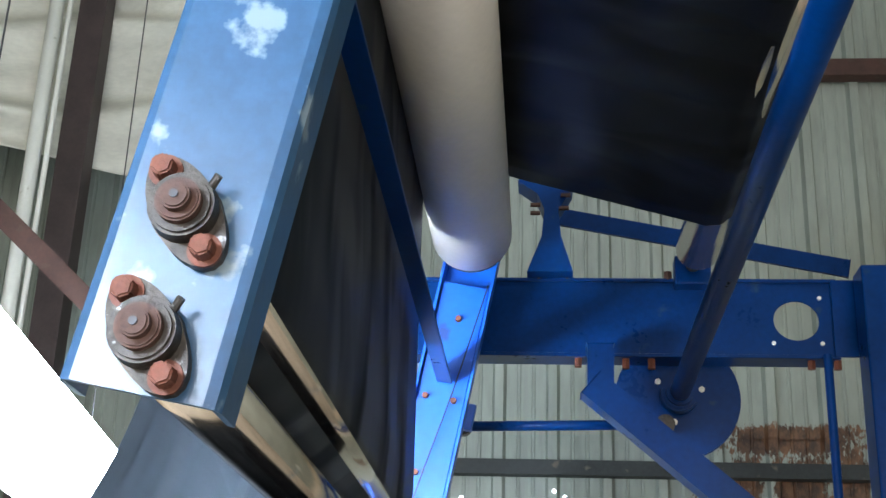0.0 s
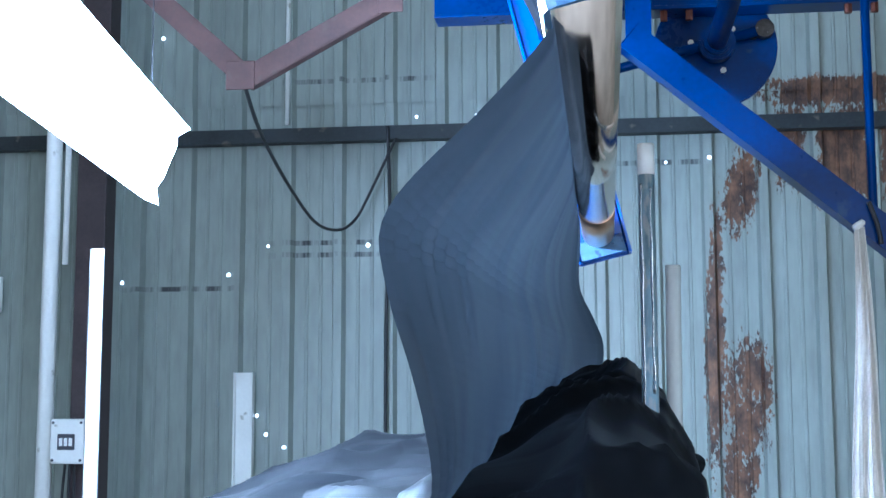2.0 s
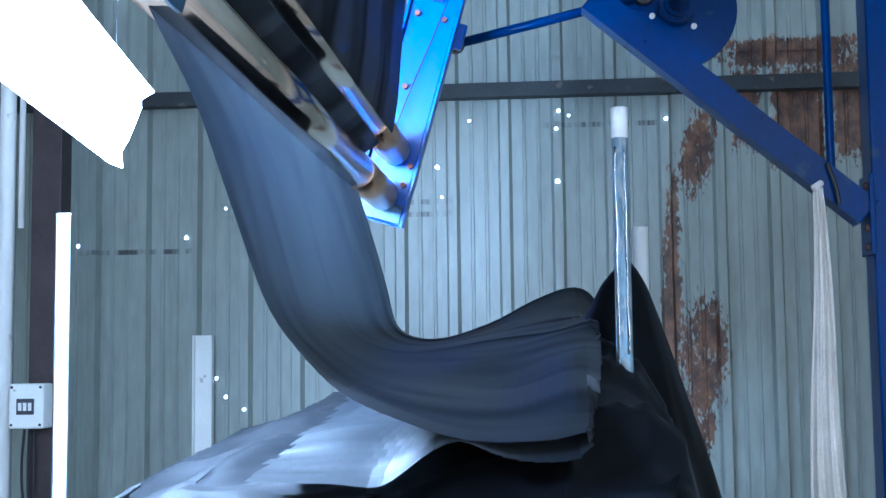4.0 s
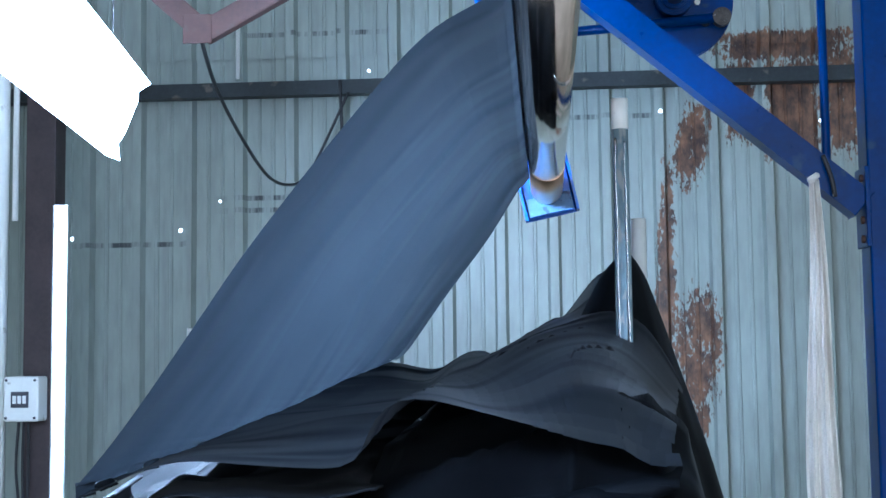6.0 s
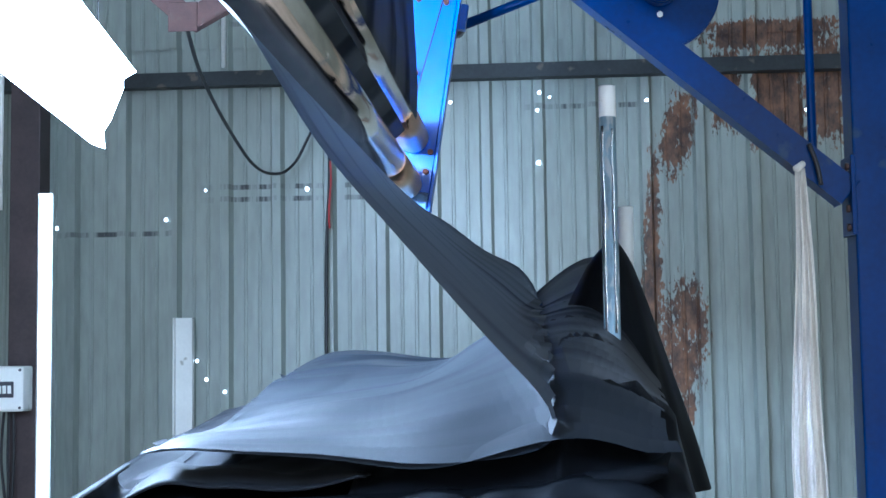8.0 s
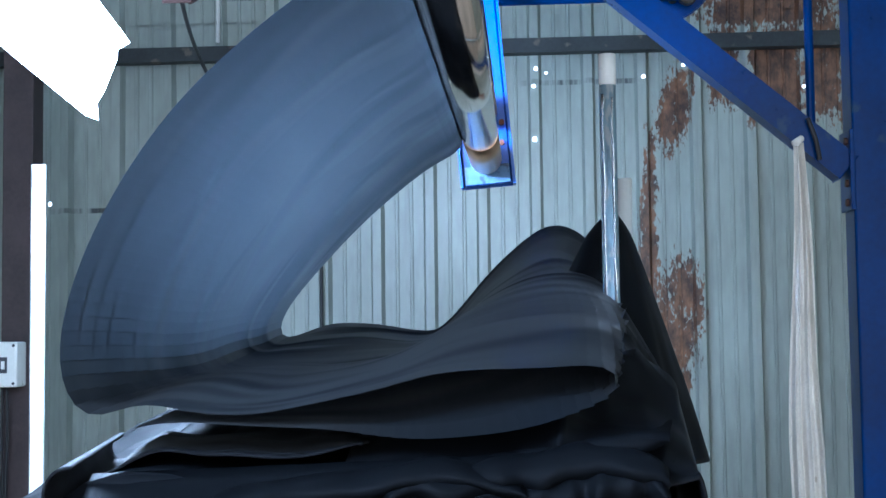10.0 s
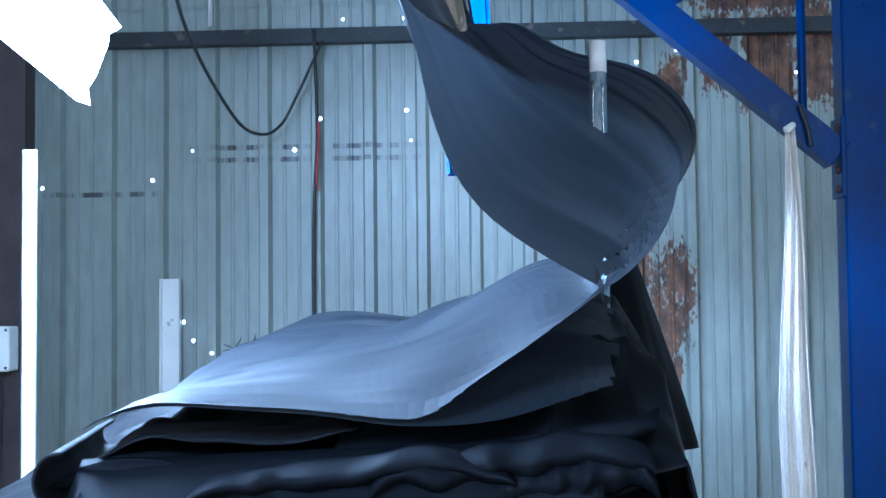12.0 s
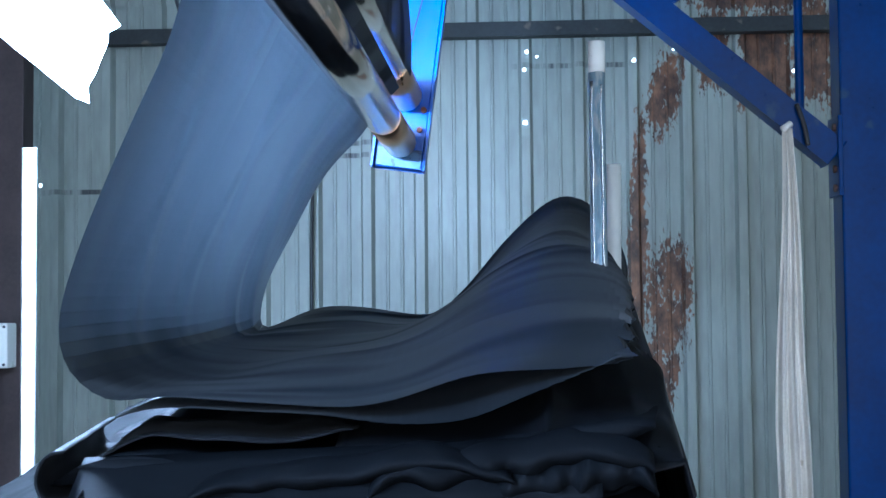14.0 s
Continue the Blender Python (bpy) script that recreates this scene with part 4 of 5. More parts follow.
def spline(pts, s):
    k = max(0.0, min(1.0, s)) * (len(pts) - 1)
    i = min(int(k), len(pts) - 2)
    q = k - i
    p0, p1, p2, p3 = (np.array(pts[max(0, min(len(pts) - 1, i + d))]) for d in (-1, 0, 1, 2))
    return 0.5 * (2 * p1 + (p2 - p0) * q + (2 * p0 - 5 * p1 + 4 * p2 - p3) * q * q + (3 * p1 - p0 - 3 * p2 + p3) * q ** 3)


HANGS = []


def hang(t, near, far):
    """The cloth at t seconds: its near and far edges, from the lower roller down onto the stack, as (x, z)."""
    a = radians(swing_angle(t))
    c, s = math.cos(a), math.sin(a)
    off = [(-0.0445, LOW + 0.005), (-0.0445, LOW - 0.02)]
    first = [(PIVOT.x + x * c - z * s, PIVOT.z + x * s + z * c) for x, z in off]
    near, far = first + near, first + far
    u = np.linspace(0, 1, 241)
    N, F = np.array([spline(near, v) for v in u]), np.array([spline(far, v) for v in u])
    step = 0.5 * (np.linalg.norm(np.diff(N, axis=0), axis=1) + np.linalg.norm(np.diff(F, axis=0), axis=1))
    run = np.concatenate(([0], np.cumsum(step)))
    at = np.interp(np.linspace(0, run[-1], STRIPS + 1), run, u)
    HANGS.append((t, np.array([spline(near, v) for v in at]), np.array([spline(far, v) for v in at])))


def motions():
    times = [k / 6 for k in range(85)]
    walk(swing, [(t, Matrix.Translation(PIVOT) @ pose(0, 0, 0, 0, -swing_angle(t), 0)) for t in times])
    # crank and connecting rod
    centre = Vector((0.445, 2.385))
    rod_rows, disc_rows = [], []
    for t in times:
        a = radians(swing_angle(t))
        ax, az = PIVOT.x + 0.44 * math.sin(a) + 0.05, PIVOT.z - 0.44 * math.cos(a)
        c = max(-1.0, min(1.0, (swing_x(t) + 0.127) / 0.246))
        turns = math.floor((t - SWING_EAST + SWING_PERIOD / 2) / SWING_PERIOD)
        phi = math.copysign(math.acos(c), swing_phase(t)) + 2 * math.pi * turns
        px, pz = centre.x + 0.11 * math.cos(phi), centre.y + 0.11 * math.sin(phi)
        rod_rows.append((t, pose(ax, 3.545, az, 0, -math.degrees(math.atan2(pz - az, px - ax)), 0)))
        disc_rows.append((t, pose(0.445, 3.56, 2.385, 0, -math.degrees(phi), 0)))
    # the corner is thrown up with the fold that lands at 2.6 s, and sinks as later folds weigh on it
    walk(corner, [(t, pose(0.188, 2.22, 1.34 + float(np.interp(t, (0, 2.2, 2.65, 12.6, 13.6, 14.0), (-0.24, -0.24, 0.0, 0.0, -0.075, -0.085))))) for t in times])
    walk(link, rod_rows)
    walk(shaft, disc_rows)
    # the falling cloth, time by time
    hang(0.0, [(-0.36, 1.72), (-0.42, 1.6), (-0.47, 1.45), (-0.46, 1.32), (-0.38, 1.25), (-0.1, 1.26), (0.12, 1.29), (0.2, 1.33), (0.24, 1.25)],
         [(-0.36, 1.72), (-0.41, 1.6), (-0.45, 1.48), (-0.45, 1.38), (-0.38, 1.33), (-0.1, 1.34), (0.12, 1.38), (0.26, 1.45), (0.3, 1.35)])
    hang(0.5, [(-0.197, 1.727), (-0.299, 1.631), (-0.36, 1.572), (-0.42, 1.46), (-0.465, 1.35), (-0.46, 1.27), (-0.387, 1.25), (-0.276, 1.26), (-0.168, 1.261), (-0.086, 1.266)],
         [(-0.186, 1.785), (-0.291, 1.708), (-0.437, 1.556), (-0.54, 1.44), (-0.6, 1.35), (-0.6, 1.29), (-0.52, 1.275), (-0.397, 1.251), (-0.243, 1.246), (-0.093, 1.254)])
    hang(1.0, [(-0.078, 1.675), (-0.159, 1.583), (-0.241, 1.498), (-0.336, 1.406), (-0.406, 1.333), (-0.453, 1.278), (-0.387, 1.259), (-0.276, 1.26), (-0.168, 1.261), (-0.086, 1.266)],
         [(-0.064, 1.767), (-0.152, 1.662), (-0.277, 1.519), (-0.428, 1.374), (-0.556, 1.293), (-0.607, 1.259), (-0.554, 1.261), (-0.397, 1.251), (-0.243, 1.246), (-0.093, 1.254)])
    hang(1.5, [(-0.001, 1.705), (-0.086, 1.607), (-0.169, 1.486), (-0.252, 1.372), (-0.3, 1.318), (-0.336, 1.282), (-0.266, 1.26), (-0.186, 1.251), (-0.09, 1.248), (-0.008, 1.25)],
         [(0.041, 1.775), (-0.011, 1.652), (-0.102, 1.535), (-0.231, 1.419), (-0.374, 1.328), (-0.478, 1.275), (-0.399, 1.276), (-0.268, 1.285), (-0.139, 1.306), (-0.011, 1.296)])
    hang(2.0, [(-0.02, 1.708), (-0.108, 1.595), (-0.107, 1.523), (-0.089, 1.431), (-0.079, 1.347), (-0.079, 1.288), (-0.1, 1.246), (-0.112, 1.217), (-0.076, 1.2), (-0.016, 1.195)],
         [(0.071, 1.665), (0.109, 1.586), (0.134, 1.521), (0.12, 1.444), (0.068, 1.393), (0.003, 1.354), (-0.062, 1.329), (-0.101, 1.29), (-0.063, 1.277), (0.027, 1.265)])
    hang(2.5, [(-0.008, 1.636), (-0.059, 1.549), (-0.115, 1.468), (-0.134, 1.456), (-0.15, 1.339), (-0.134, 1.296), (-0.109, 1.272), (-0.06, 1.254), (0.007, 1.242)],
         [(0.067, 1.734), (0.198, 1.679), (0.301, 1.624), (0.299, 1.546), (0.219, 1.442), (0.088, 1.391), (0.022, 1.34), (0.061, 1.314), (0.113, 1.288)])
    hang(3.0, [(-0.131, 1.714), (-0.08, 1.597), (-0.024, 1.496), (0.031, 1.433), (0.024, 1.348), (-0.02, 1.305), (-0.056, 1.373), (-0.081, 1.404), (-0.144, 1.336), (-0.15, 1.306), (-0.094, 1.281), (-0.094, 1.269), (-0.039, 1.251), (0.01, 1.245)],
         [(-0.102, 1.94), (-0.024, 1.802), (0.066, 1.614), (0.111, 1.541), (0.089, 1.429), (-0.017, 1.352), (-0.148, 1.366), (-0.228, 1.38), (-0.281, 1.328), (-0.255, 1.288), (-0.149, 1.275), (-0.162, 1.262), (-0.084, 1.248), (-0.018, 1.235)])
    hang(3.5, [(-0.275, 1.742), (-0.172, 1.567), (-0.086, 1.423), (-0.025, 1.386), (0.029, 1.319), (0.095, 1.283), (0.035, 1.283), (-0.043, 1.326), (-0.074, 1.393), (-0.148, 1.326), (-0.154, 1.296), (-0.099, 1.254), (-0.044, 1.242), (0.004, 1.236)],
         [(-0.23, 1.687), (-0.15, 1.659), (-0.071, 1.618), (0.019, 1.511), (0.077, 1.452), (0.056, 1.393), (-0.023, 1.342), (-0.154, 1.304), (-0.247, 1.331), (-0.3, 1.305), (-0.26, 1.266), (-0.169, 1.213), (-0.09, 1.2), (-0.025, 1.2)])
    hang(4.3, [(-0.338, 1.653), (-0.323, 1.528), (-0.292, 1.398), (-0.236, 1.348), (-0.174, 1.317), (-0.077, 1.286), (0.02, 1.299), (0.111, 1.312), (0.194, 1.315), (0.11, 1.294), (-0.01, 1.277), (-0.102, 1.226), (-0.317, 1.203), (-0.419, 1.222)],
         [(-0.404, 1.703), (-0.385, 1.504), (-0.366, 1.352), (-0.234, 1.331), (-0.088, 1.421), (0.018, 1.551), (0.176, 1.641), (0.28, 1.574), (0.342, 1.429), (0.25, 1.352), (-0.023, 1.355), (-0.247, 1.311), (-0.512, 1.3), (-0.579, 1.279)])
    hang(4.8, [(-0.315, 1.677), (-0.359, 1.578), (-0.403, 1.467), (-0.434, 1.356), (-0.421, 1.313), (-0.352, 1.272), (-0.265, 1.248), (-0.081, 1.286), (0.01, 1.316), (0.113, 1.321), (0.197, 1.324), (0.112, 1.288), (-0.1, 1.226), (-0.417, 1.221)],
         [(-0.389, 1.689), (-0.47, 1.544), (-0.524, 1.425), (-0.527, 1.319), (-0.484, 1.306), (-0.298, 1.331), (-0.166, 1.356), (-0.06, 1.434), (0.046, 1.551), (0.178, 1.641), (0.294, 1.548), (0.278, 1.378), (-0.219, 1.271), (-0.577, 1.278)])
    hang(5.35, [(-0.2, 1.72), (-0.33, 1.6), (-0.42, 1.46), (-0.465, 1.33), (-0.44, 1.26), (-0.352, 1.272), (-0.265, 1.248), (-0.081, 1.286), (0.01, 1.316), (0.113, 1.321), (0.197, 1.324), (0.112, 1.288), (-0.1, 1.226), (-0.417, 1.221)],
         [(-0.19, 1.72), (-0.33, 1.6), (-0.45, 1.46), (-0.52, 1.36), (-0.5, 1.31), (-0.298, 1.331), (-0.166, 1.356), (-0.06, 1.434), (0.046, 1.551), (0.178, 1.641), (0.294, 1.548), (0.278, 1.378), (-0.219, 1.271), (-0.577, 1.278)])
    hang(6.0, [(-0.053, 1.748), (-0.154, 1.644), (-0.243, 1.532), (-0.319, 1.421), (-0.381, 1.336), (-0.444, 1.256), (-0.463, 1.232), (-0.343, 1.237), (-0.144, 1.255), (-0.1, 1.333), (-0.002, 1.32), (0.112, 1.301), (0.16, 1.301), (0.224, 1.253)],
         [(0.015, 1.782), (-0.066, 1.664), (-0.16, 1.547), (-0.268, 1.403), (-0.362, 1.299), (-0.389, 1.273), (-0.362, 1.27), (-0.256, 1.292), (-0.163, 1.336), (-0.083, 1.388), (-0.018, 1.348), (0.114, 1.464), (0.228, 1.593), (0.333, 1.396)])
    hang(6.5, [(-0.025, 1.725), (-0.127, 1.607), (-0.215, 1.515), (-0.26, 1.447), (-0.354, 1.355), (-0.404, 1.294), (-0.426, 1.251), (-0.404, 1.239), (-0.247, 1.25), (-0.148, 1.256), (-0.098, 1.331), (-0.0, 1.321), (0.115, 1.302), (0.224, 1.254)],
         [(0.056, 1.69), (0.028, 1.584), (-0.046, 1.48), (-0.087, 1.395), (-0.14, 1.324), (-0.22, 1.298), (-0.273, 1.279), (-0.233, 1.279), (-0.167, 1.311), (-0.087, 1.391), (-0.022, 1.349), (0.124, 1.478), (0.231, 1.6), (0.343, 1.396)])
    hang(7.0, [(-0.024, 1.731), (-0.1, 1.633), (-0.17, 1.515), (-0.208, 1.417), (-0.233, 1.331), (-0.252, 1.258), (-0.308, 1.246), (-0.352, 1.253), (-0.339, 1.228), (-0.153, 1.246), (-0.097, 1.327), (0.001, 1.317), (0.115, 1.298), (0.224, 1.249)],
         [(0.034, 1.655), (0.038, 1.549), (0.049, 1.431), (0.016, 1.372), (-0.03, 1.36), (-0.083, 1.367), (-0.149, 1.355), (-0.215, 1.303), (-0.189, 1.29), (-0.136, 1.328), (-0.083, 1.38), (-0.018, 1.34), (0.222, 1.585), (0.347, 1.387)])
    hang(7.5, [(-0.11, 1.714), (-0.092, 1.612), (-0.068, 1.493), (-0.051, 1.388), (-0.042, 1.315), (-0.052, 1.279), (-0.144, 1.249), (-0.268, 1.262), (-0.344, 1.262), (-0.356, 1.238), (-0.268, 1.238), (-0.022, 1.254), (0.13, 1.289), (0.225, 1.253)],
         [(-0.056, 1.684), (0.014, 1.57), (0.098, 1.483), (0.078, 1.438), (0.011, 1.36), (-0.029, 1.322), (-0.121, 1.336), (-0.253, 1.337), (-0.44, 1.3), (-0.493, 1.274), (-0.387, 1.26), (-0.174, 1.297), (0.225, 1.593), (0.336, 1.382)])
    hang(8.0, [(-0.247, 1.746), (-0.166, 1.61), (-0.079, 1.509), (0.029, 1.384), (0.088, 1.317), (0.09, 1.275), (0.039, 1.263), (-0.082, 1.259), (-0.267, 1.263), (-0.354, 1.255), (-0.361, 1.231), (-0.236, 1.23), (-0.022, 1.24), (0.129, 1.275), (0.221, 1.239)],
         [(-0.167, 1.686), (-0.114, 1.665), (-0.036, 1.611), (0.056, 1.569), (0.104, 1.477), (0.079, 1.431), (0.039, 1.373), (-0.053, 1.361), (-0.251, 1.338), (-0.437, 1.288), (-0.491, 1.262), (-0.384, 1.248), (-0.172, 1.271), (0.213, 1.593), (0.337, 1.369)])
    hang(8.9, [(-0.338, 1.653), (-0.323, 1.528), (-0.292, 1.398), (-0.236, 1.348), (-0.174, 1.317), (-0.077, 1.286), (0.02, 1.299), (0.111, 1.312), (0.194, 1.315), (0.11, 1.294), (-0.01, 1.277), (-0.102, 1.226), (-0.317, 1.203), (-0.419, 1.222)],
         [(-0.404, 1.703), (-0.385, 1.504), (-0.366, 1.352), (-0.234, 1.331), (-0.088, 1.421), (0.018, 1.551), (0.176, 1.641), (0.28, 1.574), (0.342, 1.429), (0.25, 1.352), (-0.023, 1.355), (-0.247, 1.311), (-0.512, 1.3), (-0.579, 1.279)])
    hang(9.4, [(-0.315, 1.677), (-0.359, 1.578), (-0.403, 1.467), (-0.434, 1.356), (-0.421, 1.313), (-0.352, 1.272), (-0.265, 1.248), (-0.081, 1.286), (0.01, 1.316), (0.113, 1.321), (0.197, 1.324), (0.112, 1.288), (-0.1, 1.226), (-0.417, 1.221)],
         [(-0.389, 1.689), (-0.47, 1.544), (-0.524, 1.425), (-0.527, 1.319), (-0.484, 1.306), (-0.298, 1.331), (-0.166, 1.356), (-0.06, 1.434), (0.046, 1.551), (0.178, 1.641), (0.294, 1.548), (0.278, 1.378), (-0.219, 1.271), (-0.577, 1.278)])
    hang(9.95, [(-0.2, 1.72), (-0.33, 1.6), (-0.42, 1.46), (-0.465, 1.33), (-0.44, 1.26), (-0.352, 1.272), (-0.265, 1.248), (-0.081, 1.286), (0.01, 1.316), (0.113, 1.321), (0.197, 1.324), (0.112, 1.288), (-0.1, 1.226), (-0.417, 1.221)],
         [(-0.19, 1.72), (-0.33, 1.6), (-0.45, 1.46), (-0.52, 1.36), (-0.5, 1.31), (-0.298, 1.331), (-0.166, 1.356), (-0.06, 1.434), (0.046, 1.551), (0.178, 1.641), (0.294, 1.548), (0.278, 1.378), (-0.219, 1.271), (-0.577, 1.278)])
    hang(10.5, [(-0.039, 1.689), (-0.113, 1.58), (-0.2, 1.466), (-0.274, 1.37), (-0.342, 1.286), (-0.391, 1.232), (-0.434, 1.196), (-0.415, 1.19), (-0.323, 1.201), (-0.201, 1.219), (-0.08, 1.245), (0.041, 1.288), (0.1, 1.312), (0.154, 1.335)],
         [(-0.017, 1.8), (-0.104, 1.656), (-0.198, 1.526), (-0.291, 1.41), (-0.384, 1.332), (-0.451, 1.32), (-0.477, 1.307), (-0.424, 1.307), (-0.345, 1.316), (-0.24, 1.324), (-0.108, 1.349), (-0.003, 1.393), (0.09, 1.535), (0.23, 1.377)])
    hang(11.0, [(0.033, 1.677), (-0.01, 1.568), (-0.054, 1.466), (-0.097, 1.358), (-0.128, 1.274), (-0.147, 1.233), (-0.256, 1.212), (-0.379, 1.216), (-0.42, 1.228), (-0.398, 1.198), (-0.256, 1.197), (-0.074, 1.238), (0.106, 1.302), (0.162, 1.328)],
         [(0.058, 1.71), (0.026, 1.592), (-0.047, 1.502), (-0.061, 1.398), (-0.049, 1.358), (-0.127, 1.346), (-0.311, 1.335), (-0.523, 1.324), (-0.589, 1.299), (-0.497, 1.272), (-0.233, 1.269), (-0.023, 1.358), (0.097, 1.526), (0.237, 1.368)])
    hang(11.5, [(0.045, 1.671), (0.056, 1.597), (0.067, 1.512), (0.078, 1.422), (0.103, 1.32), (0.085, 1.308), (0.001, 1.291), (-0.101, 1.232), (-0.314, 1.209), (-0.416, 1.228), (-0.376, 1.197), (-0.192, 1.203), (-0.011, 1.25), (0.168, 1.32)],
         [(0.122, 1.955), (0.223, 1.742), (0.233, 1.572), (0.236, 1.403), (0.216, 1.364), (0.115, 1.489), (-0.095, 1.42), (-0.253, 1.33), (-0.517, 1.319), (-0.584, 1.294), (-0.464, 1.253), (-0.201, 1.264), (0.035, 1.366), (0.255, 1.364)])
    hang(12.0, [(-0.047, 1.683), (-0.017, 1.584), (0.03, 1.498), (0.114, 1.439), (0.161, 1.411), (0.167, 1.387), (0.112, 1.346), (0.022, 1.293), (-0.099, 1.228), (-0.313, 1.205), (-0.415, 1.223), (-0.375, 1.193), (-0.13, 1.198), (0.171, 1.304)],
         [(0.022, 2.044), (0.179, 1.981), (0.348, 1.944), (0.438, 1.889), (0.494, 1.796), (0.472, 1.692), (0.38, 1.576), (0.248, 1.461), (-0.091, 1.406), (-0.249, 1.323), (-0.581, 1.287), (-0.488, 1.253), (-0.224, 1.244), (0.259, 1.331)])
    hang(12.5, [(-0.165, 1.686), (-0.092, 1.598), (-0.019, 1.498), (0.034, 1.413), (0.089, 1.406), (0.148, 1.363), (0.111, 1.327), (0.027, 1.298), (-0.101, 1.221), (-0.316, 1.204), (-0.418, 1.223), (-0.378, 1.192), (-0.132, 1.197), (0.171, 1.303)],
         [(-0.136, 1.953), (0.047, 1.856), (0.176, 1.708), (0.239, 1.576), (0.372, 1.744), (0.488, 1.741), (0.485, 1.598), (0.405, 1.456), (0.107, 1.46), (-0.248, 1.32), (-0.58, 1.284), (-0.487, 1.25), (-0.223, 1.241), (0.261, 1.328)])
    hang(13.0, [(-0.25, 1.647), (-0.151, 1.521), (-0.054, 1.391), (0.024, 1.324), (0.071, 1.284), (0.096, 1.308), (0.162, 1.316), (0.209, 1.31), (0.114, 1.287), (0.005, 1.282), (-0.098, 1.228), (-0.313, 1.205), (-0.416, 1.224), (-0.375, 1.193)],
         [(-0.279, 1.677), (-0.109, 1.509), (0.009, 1.474), (0.035, 1.448), (0.183, 1.741), (0.312, 1.653), (0.413, 1.508), (0.358, 1.378), (0.176, 1.342), (-0.084, 1.384), (-0.243, 1.32), (-0.508, 1.31), (-0.575, 1.284), (-0.482, 1.25)])
    hang(13.5, [(-0.338, 1.653), (-0.323, 1.528), (-0.292, 1.398), (-0.236, 1.348), (-0.174, 1.317), (-0.077, 1.286), (0.02, 1.299), (0.111, 1.312), (0.194, 1.315), (0.11, 1.294), (-0.01, 1.277), (-0.102, 1.226), (-0.317, 1.203), (-0.419, 1.222)],
         [(-0.404, 1.703), (-0.385, 1.504), (-0.366, 1.352), (-0.234, 1.331), (-0.088, 1.421), (0.018, 1.551), (0.176, 1.641), (0.28, 1.574), (0.342, 1.429), (0.25, 1.352), (-0.023, 1.355), (-0.247, 1.311), (-0.512, 1.3), (-0.579, 1.279)])
    hang(14.0, [(-0.315, 1.677), (-0.359, 1.578), (-0.403, 1.467), (-0.434, 1.356), (-0.421, 1.313), (-0.352, 1.272), (-0.265, 1.248), (-0.081, 1.286), (0.01, 1.316), (0.113, 1.321), (0.197, 1.324), (0.112, 1.288), (-0.1, 1.226), (-0.417, 1.221)],
         [(-0.389, 1.689), (-0.47, 1.544), (-0.524, 1.425), (-0.527, 1.319), (-0.484, 1.306), (-0.298, 1.331), (-0.166, 1.356), (-0.06, 1.434), (0.046, 1.551), (0.178, 1.641), (0.294, 1.548), (0.278, 1.378), (-0.219, 1.271), (-0.577, 1.278)])
    stamps = np.array([h[0] for h in HANGS])
    rows = [[[] for _ in range(LANES)] for _ in strips]
    V = np.linspace(0, 1, LANES + 1)
    gx, gy = np.linspace(-1.3, 0.6, 150), np.linspace(1.2, 3.1, 80)
    beds = [np.array([[ground(x, y, early) for y in gy] for x in gx]) for early in (False, True)]
    for bed in beds:
        for _ in range(5):
            bed[1:-1, 1:-1] = (bed[:-2, 1:-1] + bed[2:, 1:-1] + bed[1:-1, :-2] + bed[1:-1, 2:] + 2 * bed[1:-1, 1:-1]) / 6

    def at_grid(g, x, y):
        fx = np.clip((x - gx[0]) / (gx[1] - gx[0]), 0, len(gx) - 1.001)
        fy = np.clip((y - gy[0]) / (gy[1] - gy[0]), 0, len(gy) - 1.001)
        i, j = fx.astype(int), fy.astype(int)
        a, b = fx - i, fy - j
        return (g[i, j] * (1 - b) + g[i, j + 1] * b) * (1 - a) + (g[i + 1, j] * (1 - b) + g[i + 1, j + 1] * b) * a

    def unit(a):
        return a / (np.linalg.norm(a, axis=-1, keepdims=True) + 1e-9)

    K = STRIPS + 1
    ease = np.clip(np.arange(K) / 45, 0, 1)
    for t in times:
        i = int(min(max(np.searchsorted(stamps, t, side="right") - 1, 0), len(HANGS) - 2))
        q = min(1.0, max(0.0, (t - stamps[i]) / (stamps[i + 1] - stamps[i])))
        N = HANGS[i][1] * (1 - q) + HANGS[i + 1][1] * q
        F = HANGS[i][2] * (1 - q) + HANGS[i + 1][2] * q
        P = np.zeros((K, LANES + 1, 3))
        P[:, :, 0::2] = N[:, None, :] * (1 - V)[None, :, None] + F[:, None, :] * V[None, :, None]
        P[:, :, 1] = 1.35 + 1.6 * V
        up = unit(np.cross(np.gradient(P, axis=0), np.gradient(P, axis=1)))
        # slack creases that run down the cloth, and a slow belly
        wave = np.array([[ease[k] * (0.034 * wob(v * 2.1 + k * 0.010, k * 0.011, 12 + 0.25 * t) + 0.008 * wob(v * 4.4 + k * 0.014, k * 0.012, 60 + 0.25 * t)) for v in V] for k in range(K)])
        P += up * wave[:, :, None]
        bed = at_grid(beds[1 if t < 3.9 else 0], P[:, :, 0], P[:, :, 1]) + 0.022 + 0.018 * (1 - np.arange(K) / STRIPS)[:, None]
        P[:, :, 2] = np.where((P[:, :, 2] < 1.62) & (np.arange(K) > 22)[:, None], np.maximum(P[:, :, 2], bed), P[:, :, 2])
        for _ in range(2):
            S = P.copy()
            S[2:-2] += P[1:-3] + P[3:-1] + P[:-4] + P[4:]
            P[2:-2] = S[2:-2] / 5
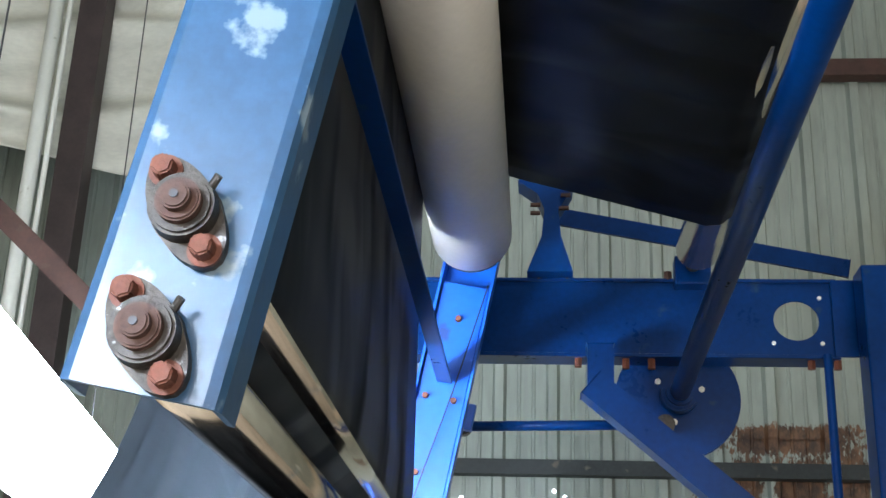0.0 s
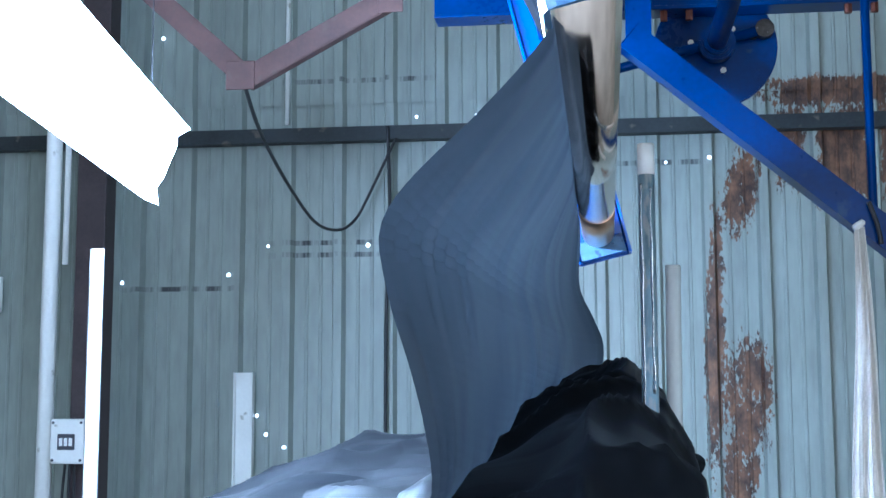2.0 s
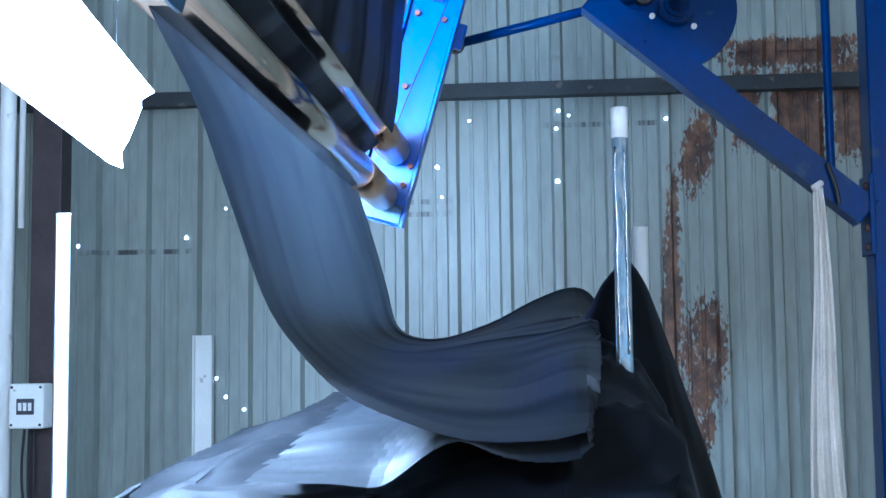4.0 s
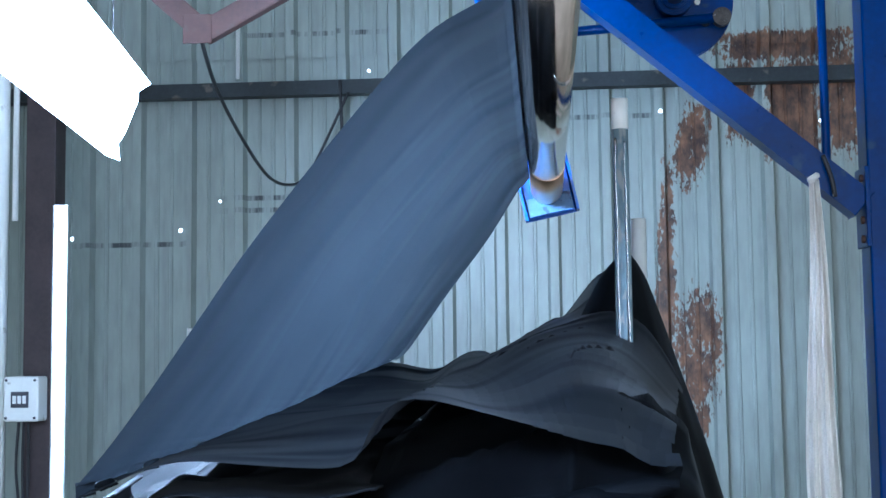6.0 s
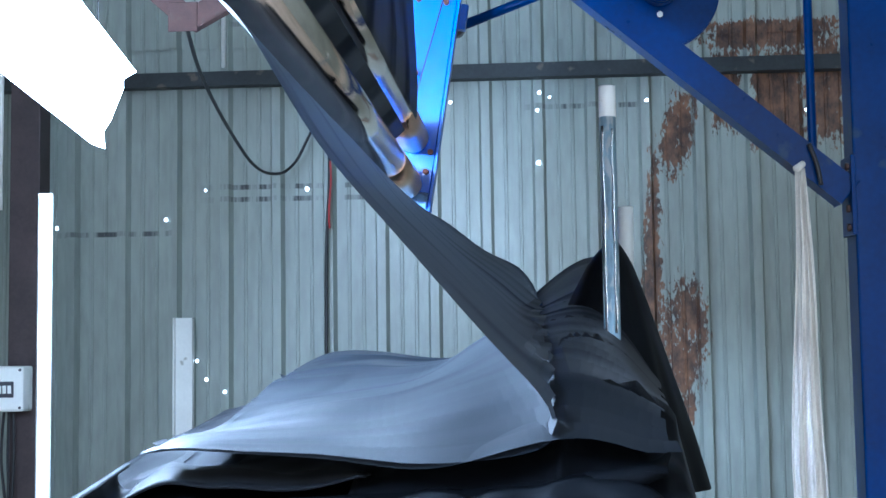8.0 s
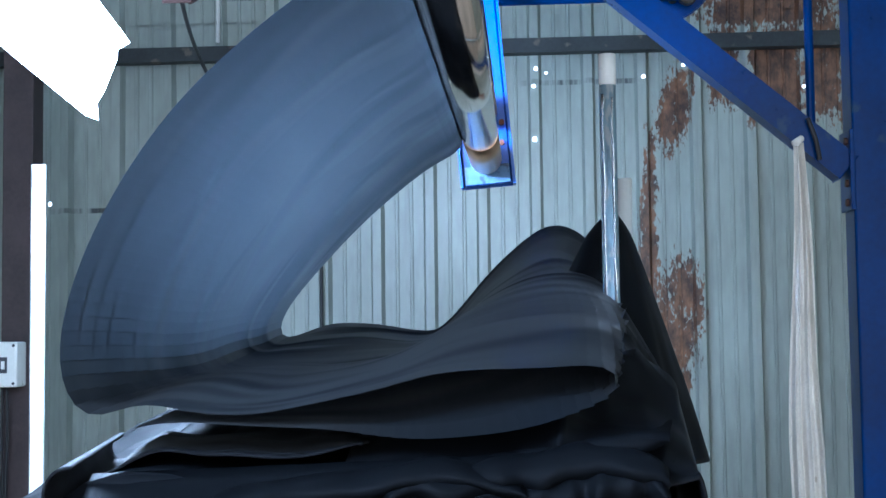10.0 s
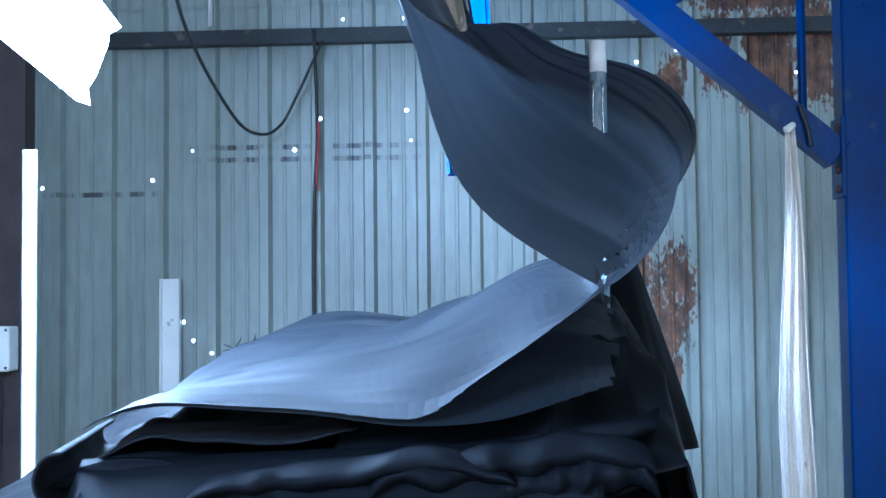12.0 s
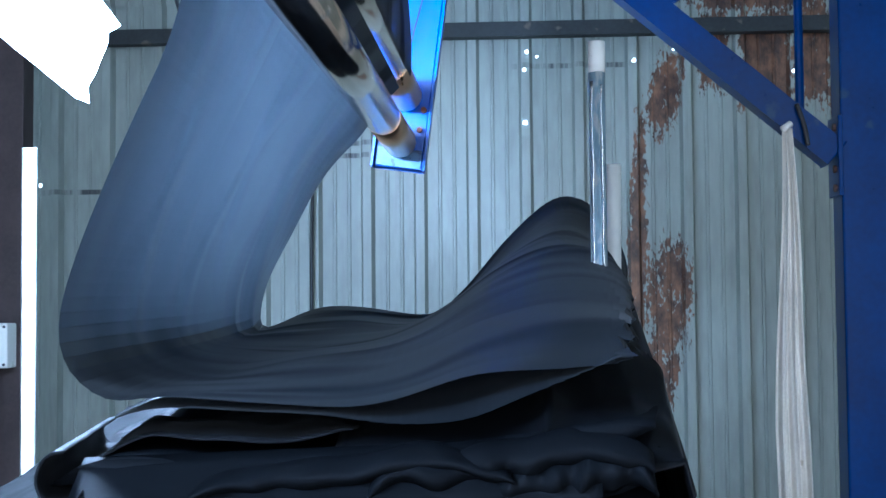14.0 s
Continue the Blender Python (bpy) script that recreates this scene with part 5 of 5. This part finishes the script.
        rest = np.clip((1.66 - P[:, :, 2]) / 0.08, 0, 1)[:, :, None] * (np.arange(K) > 22)[:, None, None]
        for _ in range(4):
            S = P.copy()
            S[:, 1:-1] = (P[:, :-2] + P[:, 1:-1] + P[:, 2:]) / 3
            S[1:-1] = (S[:-2] + S[1:-1] + S[2:]) / 3
            S[:, :, 1] = P[:, :, 1]
            P = P * (1 - rest) + S * rest
        # each lane keeps its length: what is not yet out lies folded under the last fold
        edge0, edge1 = np.zeros((K, LANES, 3)), np.zeros((K, LANES, 3))
        spare = np.zeros((K, LANES), bool)
        at, ks = np.arange(K) * SHEET_L, np.arange(K)
        centre_line = (P[:, :-1] + P[:, 1:]) / 2
        for j in range(LANES):
            run = np.concatenate(([0], np.cumsum(np.linalg.norm(np.diff(centre_line[:, j], axis=0), axis=1))))
            where = np.interp(at, run, ks)
            for c in range(3):
                edge0[:, j, c] = np.interp(where, ks, P[:, j, c])
                edge1[:, j, c] = np.interp(where, ks, P[:, j + 1, c])
            spare[:, j] = at > run[-1]
        mids = (edge0 + edge1) / 2
        X, mid = mids[1:] - mids[:-1], (mids[1:] + mids[:-1]) / 2
        Y = unit(edge1[1:] - edge0[1:] + edge1[:-1] - edge0[:-1])
        lost = spare[1:]
        last = mids[-1]
        hidden = np.tile(np.stack([last[:, 0], last[:, 1], np.minimum(last[:, 2], 1.3) - 0.07], axis=1), (STRIPS, 1, 1))
        mid[lost] = hidden[lost]
        X[lost], Y[lost] = (1, 0, 0), (0, 1, 0)
        X = unit(X)
        Y = unit(Y - X * np.sum(X * Y, axis=2, keepdims=True))
        Z = np.cross(X, Y)
        M = np.zeros((STRIPS, LANES, 4, 4))
        M[:, :, :3, 0], M[:, :, :3, 1], M[:, :, :3, 2], M[:, :, :3, 3], M[:, :, 3, 3] = X, Y, Z, mid, 1
        for k in range(STRIPS):
            for j in range(LANES):
                rows[k][j].append((t, Matrix(M[k, j].tolist())))
    for lanes_, rr in zip(strips, rows):
        for ob, r in zip(lanes_, rr):
            walk(ob, r)


motions()
